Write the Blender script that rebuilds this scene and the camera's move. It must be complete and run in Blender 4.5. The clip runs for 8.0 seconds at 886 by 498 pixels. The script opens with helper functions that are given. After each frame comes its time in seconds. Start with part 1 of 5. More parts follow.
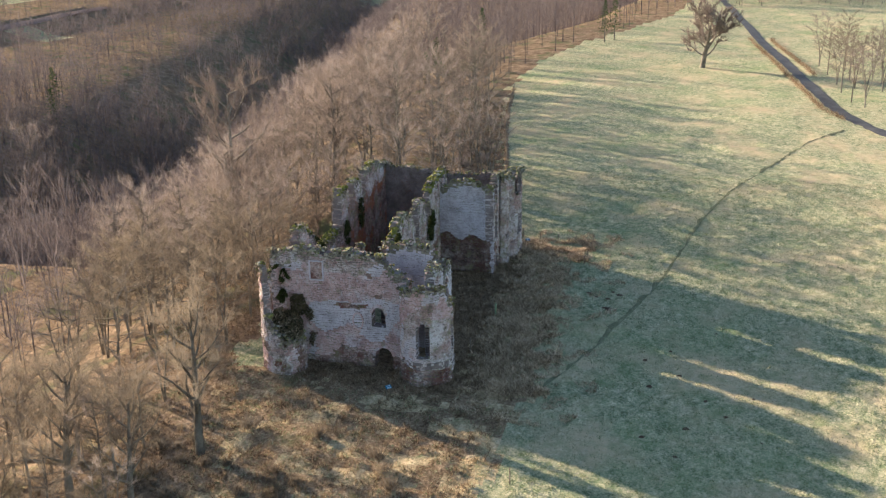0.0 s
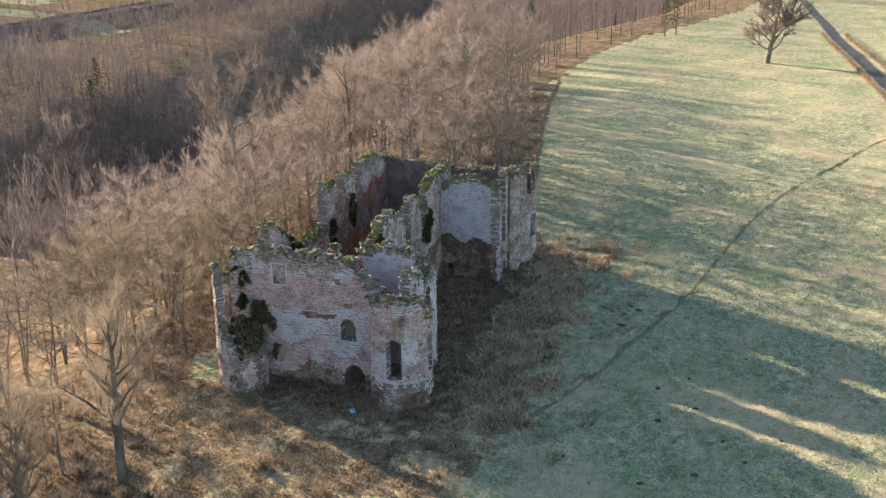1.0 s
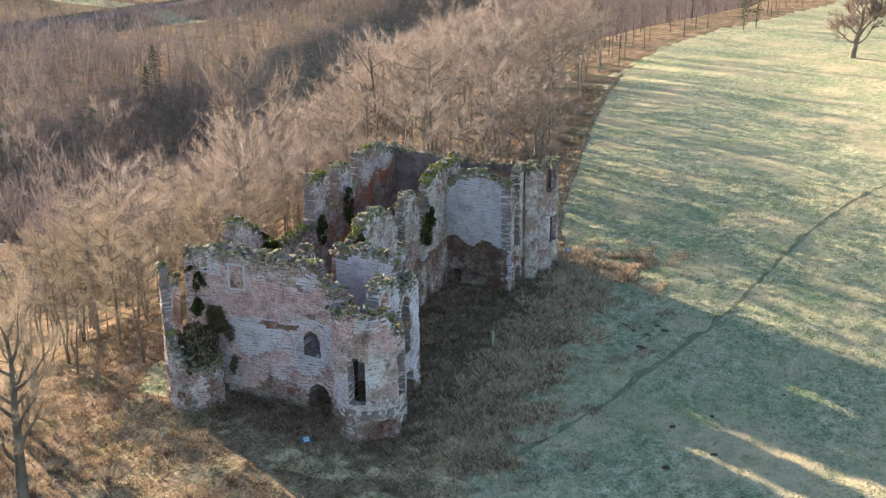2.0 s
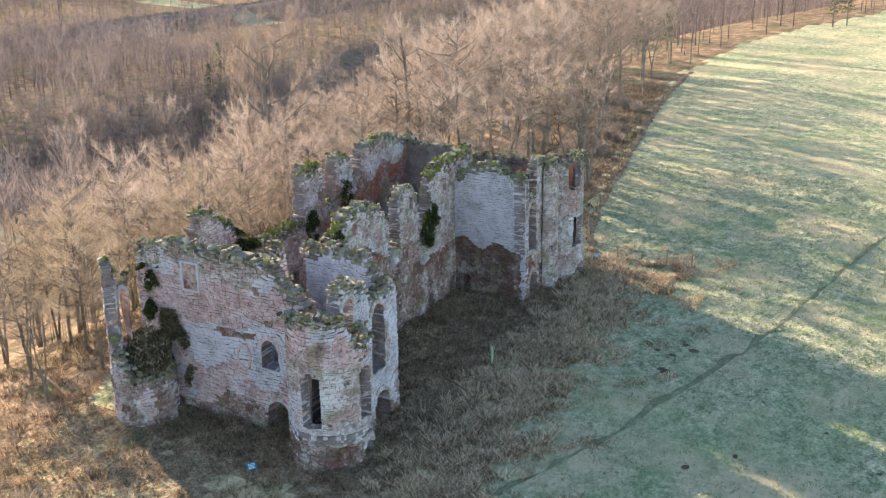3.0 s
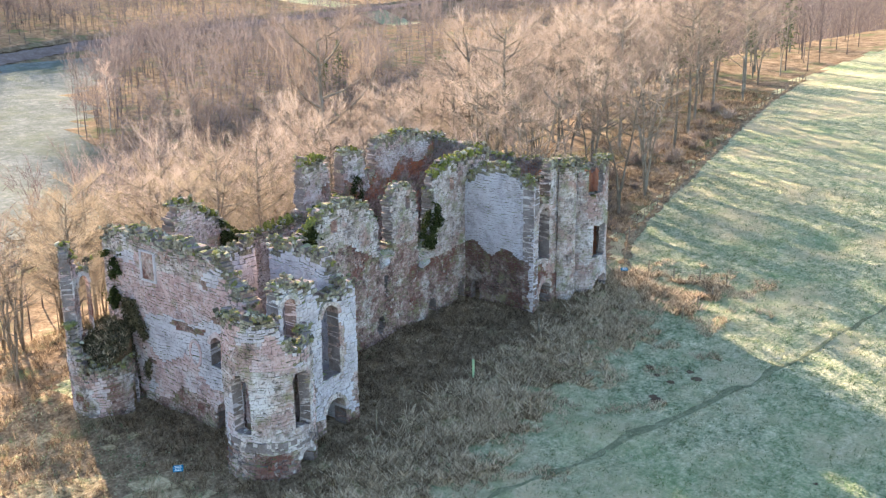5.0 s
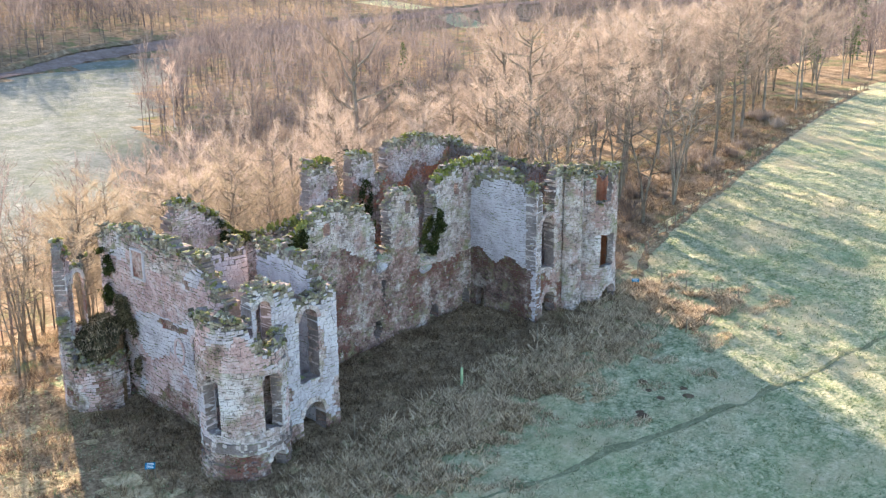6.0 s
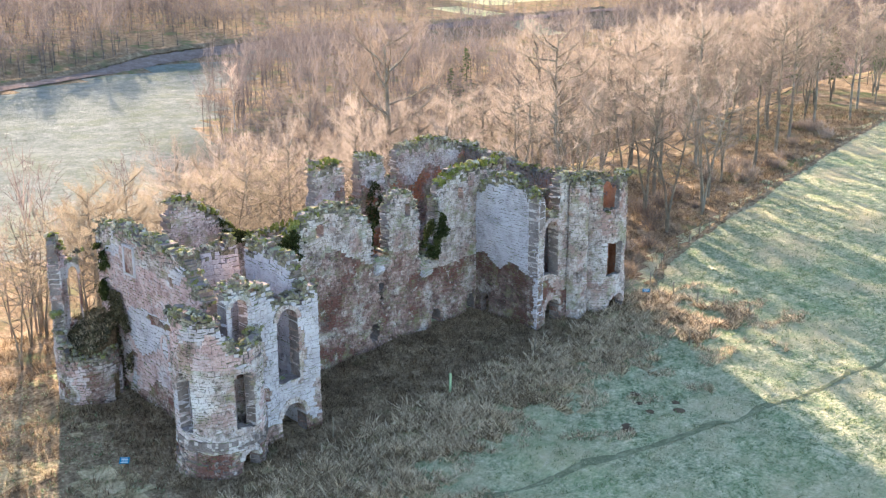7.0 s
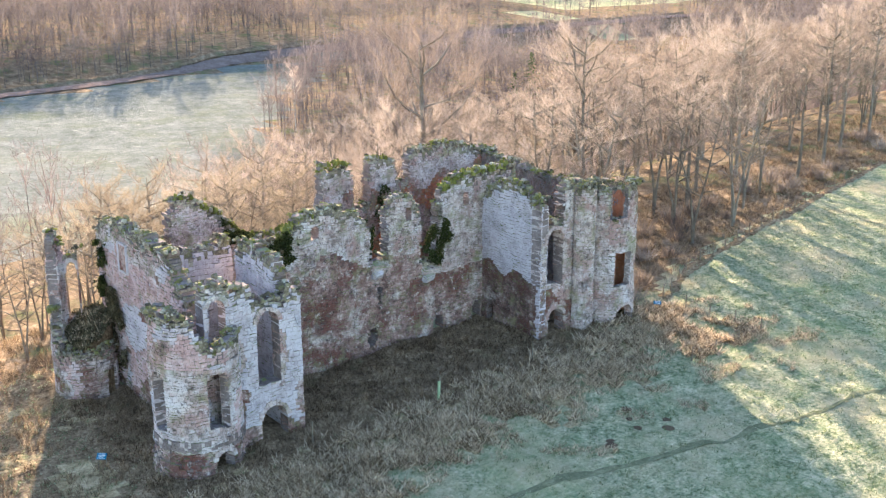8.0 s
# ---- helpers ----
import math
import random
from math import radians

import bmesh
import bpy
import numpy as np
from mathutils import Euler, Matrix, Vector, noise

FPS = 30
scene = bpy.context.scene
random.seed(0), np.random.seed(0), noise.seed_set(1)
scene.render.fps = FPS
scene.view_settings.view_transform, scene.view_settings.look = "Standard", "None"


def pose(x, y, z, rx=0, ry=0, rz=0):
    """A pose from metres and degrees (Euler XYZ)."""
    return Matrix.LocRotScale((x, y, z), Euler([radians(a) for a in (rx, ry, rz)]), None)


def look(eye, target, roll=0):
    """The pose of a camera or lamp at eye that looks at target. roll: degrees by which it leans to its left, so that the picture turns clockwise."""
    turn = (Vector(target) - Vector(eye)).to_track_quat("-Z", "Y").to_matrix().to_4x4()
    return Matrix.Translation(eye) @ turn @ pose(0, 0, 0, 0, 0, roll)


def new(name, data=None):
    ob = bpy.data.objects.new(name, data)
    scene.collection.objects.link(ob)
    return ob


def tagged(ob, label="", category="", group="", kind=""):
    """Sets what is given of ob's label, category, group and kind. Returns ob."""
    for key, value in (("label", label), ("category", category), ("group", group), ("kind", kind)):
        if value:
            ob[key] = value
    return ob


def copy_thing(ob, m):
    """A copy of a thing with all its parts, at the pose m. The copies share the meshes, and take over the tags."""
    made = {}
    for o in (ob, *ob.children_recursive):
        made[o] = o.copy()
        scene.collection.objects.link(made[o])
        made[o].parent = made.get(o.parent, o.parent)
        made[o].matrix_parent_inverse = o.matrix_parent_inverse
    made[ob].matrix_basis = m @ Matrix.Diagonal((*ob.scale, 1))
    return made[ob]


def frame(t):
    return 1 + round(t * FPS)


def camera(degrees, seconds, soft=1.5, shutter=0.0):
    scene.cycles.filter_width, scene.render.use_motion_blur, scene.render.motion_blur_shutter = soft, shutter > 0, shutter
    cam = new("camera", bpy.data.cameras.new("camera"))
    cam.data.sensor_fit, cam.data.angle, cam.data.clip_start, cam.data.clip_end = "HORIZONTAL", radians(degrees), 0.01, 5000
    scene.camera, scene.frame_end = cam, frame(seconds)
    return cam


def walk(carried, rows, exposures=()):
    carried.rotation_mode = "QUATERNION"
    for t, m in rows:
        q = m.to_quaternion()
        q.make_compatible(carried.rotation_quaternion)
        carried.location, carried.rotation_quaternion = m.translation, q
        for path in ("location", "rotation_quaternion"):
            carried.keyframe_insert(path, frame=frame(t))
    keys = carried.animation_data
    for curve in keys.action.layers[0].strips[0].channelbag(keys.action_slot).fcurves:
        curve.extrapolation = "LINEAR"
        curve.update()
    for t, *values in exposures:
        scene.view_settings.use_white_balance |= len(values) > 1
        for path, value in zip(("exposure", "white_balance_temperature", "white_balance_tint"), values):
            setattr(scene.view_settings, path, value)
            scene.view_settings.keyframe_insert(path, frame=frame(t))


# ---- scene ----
# ---------------------------------------------------------------- camera
LENS = 46.0
cam = camera(LENS, 8.0, soft=1.3)
PATH = [
    (0, -92.158, -24.231, 40.261, -74.786, -17.596, -0.772),
    (0.5, -84.839, -26.033, 38.269, -72.870, -17.574, -0.716),
    (1, -77.936, -28.234, 36.414, -70.490, -17.435, -0.755),
    (1.5, -70.920, -29.874, 34.878, -68.066, -17.537, -0.596),
    (3, -52.280, -33.350, 29.624, -60.210, -17.008, -0.953),
    (3.5, -48.011, -34.401, 28.520, -57.828, -16.902, -0.982),
    (4, -46.294, -36.351, 28.278, -55.830, -16.791, -0.842),
    (4.5, -44.439, -38.199, 28.032, -53.829, -16.681, -0.655),
    (6, -38.045, -44.163, 28.044, -46.927, -16.470, -0.332),
    (6.5, -35.892, -45.934, 27.790, -44.712, -16.202, -0.282),
    (7, -33.563, -47.566, 27.617, -42.419, -16.079, -0.183),
    (7.5, -31.233, -49.044, 27.446, -40.182, -15.897, -0.079),
    (8, -28.681, -50.436, 27.454, -37.807, -15.859, 0.047),
]


def stand(x, y, z, yaw, pitch, roll):
    return pose(x, y, z, 90 + pitch, 0, yaw) @ pose(0, 0, 0, 0, 0, roll)


EXPOSURE = [(0.0, 1.88), (3.0, 2.62), (8.0, 3.06)]
walk(cam, [(t, stand(*row)) for t, *row in PATH], EXPOSURE)

# ---------------------------------------------------------------- light
SUN_EL, SUN_AZ = radians(14.5), math.atan2(0.915, 0.40)  # azimuth from +x towards +y
sun_way = Vector((math.cos(SUN_AZ) * math.cos(SUN_EL), math.sin(SUN_AZ) * math.cos(SUN_EL), math.sin(SUN_EL)))
world = bpy.data.worlds.new("winter_sky")
scene.world = world
world.use_nodes = True
sky = world.node_tree.nodes.new("ShaderNodeTexSky")
sky.sky_type, sky.sun_disc = "NISHITA", False
sky.sun_elevation, sky.sun_rotation = SUN_EL, math.pi / 2 - SUN_AZ
sky.air_density, sky.dust_density, sky.ozone_density = 1.0, 0.6, 1.6
background = world.node_tree.nodes["Background"]
background.inputs["Strength"].default_value = 0.077
world.node_tree.links.new(sky.outputs[0], background.inputs["Color"])
sun = new("sun", bpy.data.lights.new("sun", "SUN"))
sun.data.energy, sun.data.angle, sun.data.color = 5.0, radians(0.9), (1.0, 0.81, 0.61)
sun.matrix_world = look((0, 0, 60), Vector((0, 0, 60)) - sun_way)


# ---------------------------------------------------------------- materials
def material(name, colors, scale=1.0, rough=0.9, bump=0.3, fine=12.0, island=0.0, piece=0.0, extra=None, bump_dist=0.05, thin=0.0, gloss=0.0, grain=0.45, tight=1.0):
    """Two scales of noise over a ramp of colours; island and piece: how far each stone or each object differs."""
    m = bpy.data.materials.new(name)
    m.use_nodes = True
    t = m.node_tree
    n, l = t.nodes, t.links
    b = n["Principled BSDF"]
    b.inputs["Roughness"].default_value = rough
    b.inputs["Specular IOR Level"].default_value = gloss
    place = n.new("ShaderNodeNewGeometry")
    big = n.new("ShaderNodeTexNoise")
    big.inputs["Scale"].default_value = scale
    big.inputs["Detail"].default_value = 5
    big.inputs["Roughness"].default_value = 0.6
    l.new(place.outputs["Position"], big.inputs["Vector"])
    small = n.new("ShaderNodeTexNoise")
    small.inputs["Scale"].default_value = fine
    small.inputs["Detail"].default_value = 4
    l.new(place.outputs["Position"], small.inputs["Vector"])
    value = big.outputs["Fac"]
    mix = n.new("ShaderNodeMath")
    mix.operation = "MULTIPLY_ADD"
    l.new(small.outputs["Fac"], mix.inputs[0])
    mix.inputs[1].default_value = grain
    small.inputs["Roughness"].default_value = 0.65
    l.new(value, mix.inputs[2])
    value = mix.outputs[0]
    for amount, source in ((island, place.outputs["Random Per Island"]), (piece, None)):
        if amount:
            if source is None:
                source = n.new("ShaderNodeObjectInfo").outputs["Random"]
            add = n.new("ShaderNodeMath")
            add.operation = "MULTIPLY_ADD"
            l.new(source, add.inputs[0])
            add.inputs[1].default_value = amount
            l.new(value, add.inputs[2])
            sub = n.new("ShaderNodeMath")
            sub.operation = "SUBTRACT"
            l.new(add.outputs[0], sub.inputs[0])
            sub.inputs[1].default_value = amount / 2
            value = sub.outputs[0]
    even = n.new("ShaderNodeMath")
    even.operation = "DIVIDE"
    l.new(value, even.inputs[0])
    even.inputs[1].default_value = 1 + grain
    value = even.outputs[0]
    ramp = n.new("ShaderNodeValToRGB")
    el = ramp.color_ramp.elements
    lo, hi = 0.22 + 0.45 * grain, 0.72 + 0.66 * grain
    lo, hi = (lo + hi) / 2 - (hi - lo) / 2 * tight, (lo + hi) / 2 + (hi - lo) / 2 * tight
    while len(el) < len(colors):
        el.new(0.5)
    for i, c in enumerate(colors):
        el[i].position = (lo + (hi - lo) * i / max(1, len(colors) - 1)) / (1 + grain)
        el[i].color = (*c, 1)
    l.new(value, ramp.inputs["Fac"])
    color = ramp.outputs["Color"]
    if extra:
        color = extra(n, l, place, color)
    l.new(color, b.inputs["Base Color"])
    if thin:
        glow = n.new("ShaderNodeBsdfTranslucent")
        l.new(color, glow.inputs["Color"])
        mixed = n.new("ShaderNodeMixShader")
        mixed.inputs[0].default_value = thin
        l.new(b.outputs[0], mixed.inputs[1])
        l.new(glow.outputs[0], mixed.inputs[2])
        l.new(mixed.outputs[0], n["Material Output"].inputs["Surface"])
    if bump:
        bm_ = n.new("ShaderNodeBump")
        bm_.inputs["Strength"].default_value = bump
        bm_.inputs["Distance"].default_value = bump_dist
        l.new(small.outputs["Fac"], bm_.inputs["Height"])
        l.new(bm_.outputs["Normal"], b.inputs["Normal"])
    return m


def patches(color, scale, low, high, seed=0.0, up=None):
    """A second colour in soft patches of noise; up: only on faces that look upward."""
    def extra(n, l, place, base):
        shift = n.new("ShaderNodeVectorMath")
        shift.inputs[1].default_value = (seed, seed * 0.7, seed * 1.3)
        l.new(place.outputs["Position"], shift.inputs[0])
        noise_ = n.new("ShaderNodeTexNoise")
        noise_.inputs["Scale"].default_value = scale
        noise_.inputs["Detail"].default_value = 6
        noise_.inputs["Roughness"].default_value = 0.65
        l.new(shift.outputs[0], noise_.inputs["Vector"])
        span = n.new("ShaderNodeMapRange")
        span.inputs["From Min"].default_value, span.inputs["From Max"].default_value = low, high
        l.new(noise_.outputs["Fac"], span.inputs["Value"])
        fac = span.outputs["Result"]
        if up is not None:
            split = n.new("ShaderNodeSeparateXYZ")
            l.new(place.outputs["Normal"], split.inputs[0])
            lift = n.new("ShaderNodeMapRange")
            lift.inputs["From Min"].default_value, lift.inputs["From Max"].default_value = up
            l.new(split.outputs["Z"], lift.inputs["Value"])
            times = n.new("ShaderNodeMath")
            times.operation = "MULTIPLY"
            l.new(fac, times.inputs[0])
            l.new(lift.outputs["Result"], times.inputs[1])
            fac = times.outputs[0]
        m = n.new("ShaderNodeMix")
        m.data_type = "RGBA"
        l.new(fac, m.inputs["Factor"])
        l.new(base, m.inputs["A"])
        m.inputs["B"].default_value = (*color, 1)
        return m.outputs["Result"]
    return extra


def both(*steps):
    def extra(n, l, place, base):
        for s in steps:
            base = s(n, l, place, base)
        return base
    return extra


def masonry(name, colors, pale, low, high, seed, piece=False, red=None, calm=0.0):
    """Weathered rubble: stone to stone changes, lime and lichen in pale patches, dark pits, green on what looks up."""
    steps = [patches(pale, 0.5, low, high, seed), patches(pale, 2.3, low + 0.05, high + 0.04, seed + 9)]
    if red:
        steps.insert(0, patches(red, 0.35, 0.50, 0.58, seed + 4))
    steps += [patches((0.10, 0.08, 0.072), 1.1, 0.55 + calm, 0.72 + calm, seed + 20), patches((0.085, 0.066, 0.06), 4.2, 0.545 + calm * 0.7, 0.68 + calm * 0.7, seed + 25),
              patches((0.62, 0.60, 0.55), 6.5, 0.63, 0.72, seed + 31),
              patches((0.25, 0.245, 0.135), 0.8, 0.53 + calm, 0.72 + calm, seed + 14),
              patches((0.20, 0.22, 0.10), 1.1, 0.40, 0.62, seed + 8, (0.55, 0.9))]
    return material(name, colors, 0.9, 0.92, 1.0, 7, 0.0 if piece else (0.13 if calm else 0.2), 0.22 if piece else 0.0, extra=both(*steps), bump_dist=0.08, grain=0.55 if calm else 0.8)


ROSE = [(0.25, 0.155, 0.15), (0.45, 0.295, 0.285), (0.60, 0.43, 0.42), (0.72, 0.60, 0.59)]
GREY = [(0.18, 0.13, 0.12), (0.40, 0.315, 0.30), (0.58, 0.485, 0.465), (0.74, 0.67, 0.65)]
BROWN = [(0.09, 0.055, 0.05), (0.225, 0.14, 0.125), (0.40, 0.27, 0.245), (0.66, 0.54, 0.51)]
RED = (0.36, 0.13, 0.075)
STONE = {
    "rose": masonry("rose_sandstone_rubble", ROSE, (0.64, 0.58, 0.61), 0.49, 0.66, 3, calm=0.06),
    "pale": masonry("pale_harled_rubble", [(0.29, 0.25, 0.275), (0.43, 0.385, 0.42), (0.55, 0.50, 0.545), (0.67, 0.625, 0.67)], (0.62, 0.58, 0.63), 0.45, 0.65, 5, calm=0.12),
    "grey": masonry("grey_sandstone_rubble", GREY, (0.66, 0.61, 0.62), 0.50, 0.66, 7, red=(0.40, 0.265, 0.245)),
    "brown": masonry("brown_sandstone_rubble", BROWN, (0.62, 0.54, 0.51), 0.53, 0.65, 11, red=(0.19, 0.09, 0.076)),
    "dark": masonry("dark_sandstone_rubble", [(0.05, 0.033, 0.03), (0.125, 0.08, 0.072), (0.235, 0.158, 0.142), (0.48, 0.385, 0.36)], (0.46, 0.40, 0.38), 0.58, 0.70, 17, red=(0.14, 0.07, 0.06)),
    "head": masonry("lichened_wall_head", [(0.085, 0.07, 0.052), (0.20, 0.172, 0.13), (0.35, 0.31, 0.245), (0.56, 0.52, 0.44)], (0.54, 0.52, 0.46), 0.55, 0.68, 19),
    "red": masonry("red_sandstone_rubble", BROWN, (0.42, 0.36, 0.34), 0.55, 0.66, 13, red=RED),
}
STONE_PIECE = masonry("grey_sandstone_block", GREY, (0.68, 0.64, 0.66), 0.47, 0.65, 7, True, red=(0.44, 0.30, 0.285))
MORTAR = material("lime_mortar", [(0.10, 0.08, 0.075), (0.22, 0.18, 0.175), (0.38, 0.33, 0.33)], 0.9, 0.95, 0.6, 8, grain=0.7)
CAP = material("lichened_rubble", [(0.06, 0.052, 0.04), (0.15, 0.132, 0.10), (0.27, 0.245, 0.19), (0.46, 0.43, 0.36)], 0.8, 0.95, 0.8, 8, 0.6, grain=0.7, extra=patches((0.19, 0.19, 0.07), 1.3, 0.47, 0.60, 12))
MOSS = material("moss", [(0.07, 0.075, 0.02), (0.16, 0.16, 0.045), (0.30, 0.28, 0.09)], 1.6, 0.95, 0.9, 14, 0.5, grain=0.7)
IVY = material("ivy_leaf", [(0.016, 0.02, 0.009), (0.042, 0.052, 0.02), (0.11, 0.115, 0.045)], 1.6, 0.7, 0.0, 20, 0.5, thin=0.2)
DEAD_IVY = material("dead_ivy_and_bramble", [(0.035, 0.03, 0.018), (0.095, 0.08, 0.048), (0.21, 0.175, 0.105)], 1.6, 0.8, 0.0, 20, 0.5, thin=0.2)
GRASS = material("winter_pasture", [(0.13, 0.165, 0.09), (0.285, 0.315, 0.195), (0.46, 0.44, 0.29), (0.68, 0.615, 0.43)], 1.3, 0.95, 1.0, 5.0, grain=1.2, tight=0.7,
                 extra=both(patches((0.21, 0.30, 0.14), 0.06, 0.52, 0.78, 31), patches((0.56, 0.455, 0.30), 0.13, 0.47, 0.70, 5), patches((0.60, 0.52, 0.38), 2.6, 0.54, 0.76, 15), patches((0.17, 0.25, 0.12), 0.6, 0.52, 0.85, 2)), bump_dist=0.3)
ROUGH = material("dead_grass_and_bramble", [(0.10, 0.07, 0.045), (0.22, 0.155, 0.10), (0.36, 0.265, 0.175), (0.54, 0.42, 0.28)], 0.8, 0.95, 1.0, 4.5, grain=1.1, tight=0.8, extra=patches((0.16, 0.17, 0.085), 0.3, 0.56, 0.74, 41), bump_dist=0.3)
STRAWY = material("flattened_dead_grass", [(0.19, 0.145, 0.085), (0.40, 0.305, 0.185), (0.58, 0.46, 0.29), (0.74, 0.61, 0.41)], 0.8, 0.95, 1.0, 4.0, grain=1.0, tight=0.7, extra=patches((0.22, 0.25, 0.13), 0.5, 0.54, 0.72, 41), bump_dist=0.4)
LITTER = material("leaf_litter", [(0.11, 0.078, 0.053), (0.235, 0.168, 0.113), (0.40, 0.30, 0.21)], 0.5, 0.95, 0.8, 3, grain=0.9, tight=0.7, extra=patches((0.13, 0.14, 0.075), 0.15, 0.52, 0.66, 4), bump_dist=0.3)
FROST = material("frosted_meadow", [(0.11, 0.12, 0.105), (0.18, 0.19, 0.175), (0.27, 0.275, 0.265)], 0.25, 0.95, 1.0, 1.2, grain=0.9, extra=both(patches((0.16, 0.17, 0.11), 0.05, 0.50, 0.75, 3), patches((0.38, 0.38, 0.34), 0.5, 0.60, 0.78, 8)), bump_dist=0.5)
BARK = material("grey_bark", [(0.10, 0.085, 0.068), (0.19, 0.165, 0.135), (0.31, 0.275, 0.23)], 1.2, 0.95, 0.5, 14, 0, 0.3)
TWIG = material("brown_twigs", [(0.125, 0.10, 0.088), (0.225, 0.183, 0.162), (0.335, 0.285, 0.257)], 0.1, 0.9, 0.0, 6, 0.25, 0.5, thin=0.45)
TWIG_TAN = material("tan_twigs", [(0.11, 0.088, 0.068), (0.185, 0.152, 0.118), (0.27, 0.228, 0.18)], 0.1, 0.9, 0.0, 6, 0.2, 0.4, thin=0.5)
TWIG_PALE = material("pale_birch_twigs", [(0.22, 0.17, 0.15), (0.32, 0.26, 0.235), (0.42, 0.355, 0.32)], 0.1, 0.9, 0.0, 6, 0.2, 0.2, thin=0.5)
FAR_TWIG = material("far_wood_twigs", [(0.085, 0.07, 0.072), (0.155, 0.13, 0.13), (0.25, 0.21, 0.205)], 0.03, 0.9, 0.0, 0.3, 0.45, thin=0.3)
STRAW = material("dead_grass_blades", [(0.20, 0.145, 0.095), (0.47, 0.35, 0.24), (0.76, 0.61, 0.44)], 0.4, 0.9, 0.0, 5, 0.8, thin=0.35, tight=0.8)
BRAMBLE = material("dark_dead_growth", [(0.09, 0.062, 0.04), (0.22, 0.155, 0.10), (0.42, 0.315, 0.215)], 0.4, 0.9, 0.0, 5, 0.6, thin=0.35)
BLADE = material("grass_blades", [(0.13, 0.17, 0.08), (0.25, 0.27, 0.155), (0.44, 0.42, 0.28)], 0.9, 0.9, 0.0, 5, 0.7, thin=0.35, tight=0.8)
WHITE_BARK = material("pale_birch_bark", [(0.35, 0.32, 0.29), (0.5, 0.47, 0.43), (0.62, 0.6, 0.56)], 1.2, 0.9, 0.3, 14)
NEEDLE = material("conifer_needles", [(0.02, 0.045, 0.02), (0.045, 0.085, 0.03), (0.09, 0.13, 0.05)], 0.3, 0.85, 0.0, 6, 0.3, thin=0.2)
LANE = material("muddy_lane", [(0.13, 0.095, 0.085), (0.21, 0.16, 0.145), (0.30, 0.24, 0.22)], 0.4, 0.95, 0.6, 2, grain=0.8)
TROD = material("trodden_grass", [(0.09, 0.10, 0.058), (0.17, 0.175, 0.108), (0.28, 0.275, 0.18)], 1.5, 0.95, 0.8, 6, grain=0.9)
GUARD = material("pale_green_plastic", [(0.26, 0.38, 0.22), (0.33, 0.45, 0.28), (0.40, 0.52, 0.34)], 2.0, 0.5, 0.0, 20)
# orange-red of sunlight on the tower's inner wall, put into the base colour
SUNLIT_RED = material("sunlit_red_inner_face", [(0.40, 0.16, 0.085), (0.60, 0.27, 0.16), (0.72, 0.40, 0.27)], 0.8, 0.9, 0.4, 6, grain=0.6)
TARMAC = material("wet_tarmac", [(0.04, 0.04, 0.045), (0.065, 0.065, 0.07), (0.10, 0.10, 0.105)], 0.4, 0.7, 0.2, 9, gloss=0.2)
EARTH = material("bare_earth", [(0.06, 0.042, 0.03), (0.10, 0.07, 0.05), (0.15, 0.11, 0.075)], 0.5, 0.95, 0.6, 8)
WOOD = material("weathered_wood", [(0.12, 0.09, 0.065), (0.22, 0.18, 0.14), (0.32, 0.28, 0.22)], 2.0, 0.9, 0.4, 20)
BLUE = material("blue_sign_paint", [(0.01, 0.11, 0.20), (0.015, 0.14, 0.25), (0.02, 0.18, 0.30)], 2.0, 0.5, 0.0, 20)
WHITE = material("white_paint", [(0.6, 0.6, 0.6), (0.72, 0.72, 0.72), (0.8, 0.8, 0.8)], 2.0, 0.5, 0.0, 20)


# ---------------------------------------------------------------- helpers
def mesh_of(name, verts, faces, mat, smooth=False):
    me = bpy.data.meshes.new(name)
    me.from_pydata([tuple(v) for v in verts], [], faces)
    for mt in (mat if isinstance(mat, (list, tuple)) else [mat]):
        me.materials.append(mt)
    if smooth:
        me.polygons.foreach_set("use_smooth", [True] * len(me.polygons))
    me.update()
    return me


def part(name, me, parent=None, label="", kind=""):
    ob = new(name, me)
    if parent:
        ob.parent = parent
    return tagged(ob, label=label, kind=kind)


def bare(name, x, y, z, label, category, group="", kind=""):
    ob = new(name)
    ob.location = (x, y, z)
    bpy.context.view_layer.update()
    return tagged(ob, label, category, group, kind)


def under(ob, parent):
    """Put a part whose mesh is in world places under a thing that stands elsewhere."""
    ob.parent = parent
    ob.matrix_parent_inverse = Matrix.Translation(-parent.location)
    return ob


def smoothstep(a, b, v):
    t = np.clip((np.asarray(v, float) - a) / (b - a), 0, 1)
    return t * t * (3 - 2 * t)


# ---------------------------------------------------------------- ground
EDGE_X = [-400, -60, -34, -25, -14, -7, 2, 24, 31, 37, 49, 69, 85, 100, 130, 160, 190, 220, 260, 400, 1200]
EDGE_Y = [-10, 6, 13, 16, 18.5, 20.5, 20, 18, 1, 3.0, 5.5, 9.6, 13, 15.8, 20.5, 20, 15, 6, -6, -20, -60]


HOLLOWS = [(45, -13, 2.6, 0.7), (55, -20, 2.2, 0.5), (64, -15, 2.4, 0.4), (38, -24, 2.0, 0.4), (80, -22, 3.0, 0.5)]


def wood_edge(x):
    return np.interp(x, EDGE_X, EDGE_Y)


def waves(x, y, size, seed):
    r = np.random.RandomState(seed)
    out = 0
    for _ in range(7):
        a, k, p = r.uniform(0, 6.3), r.uniform(0.6, 1.6) / size, r.uniform(0, 6.3)
        out = out + np.sin((x * np.cos(a) + y * np.sin(a)) * k * 6.283 + p)
    return out / 7


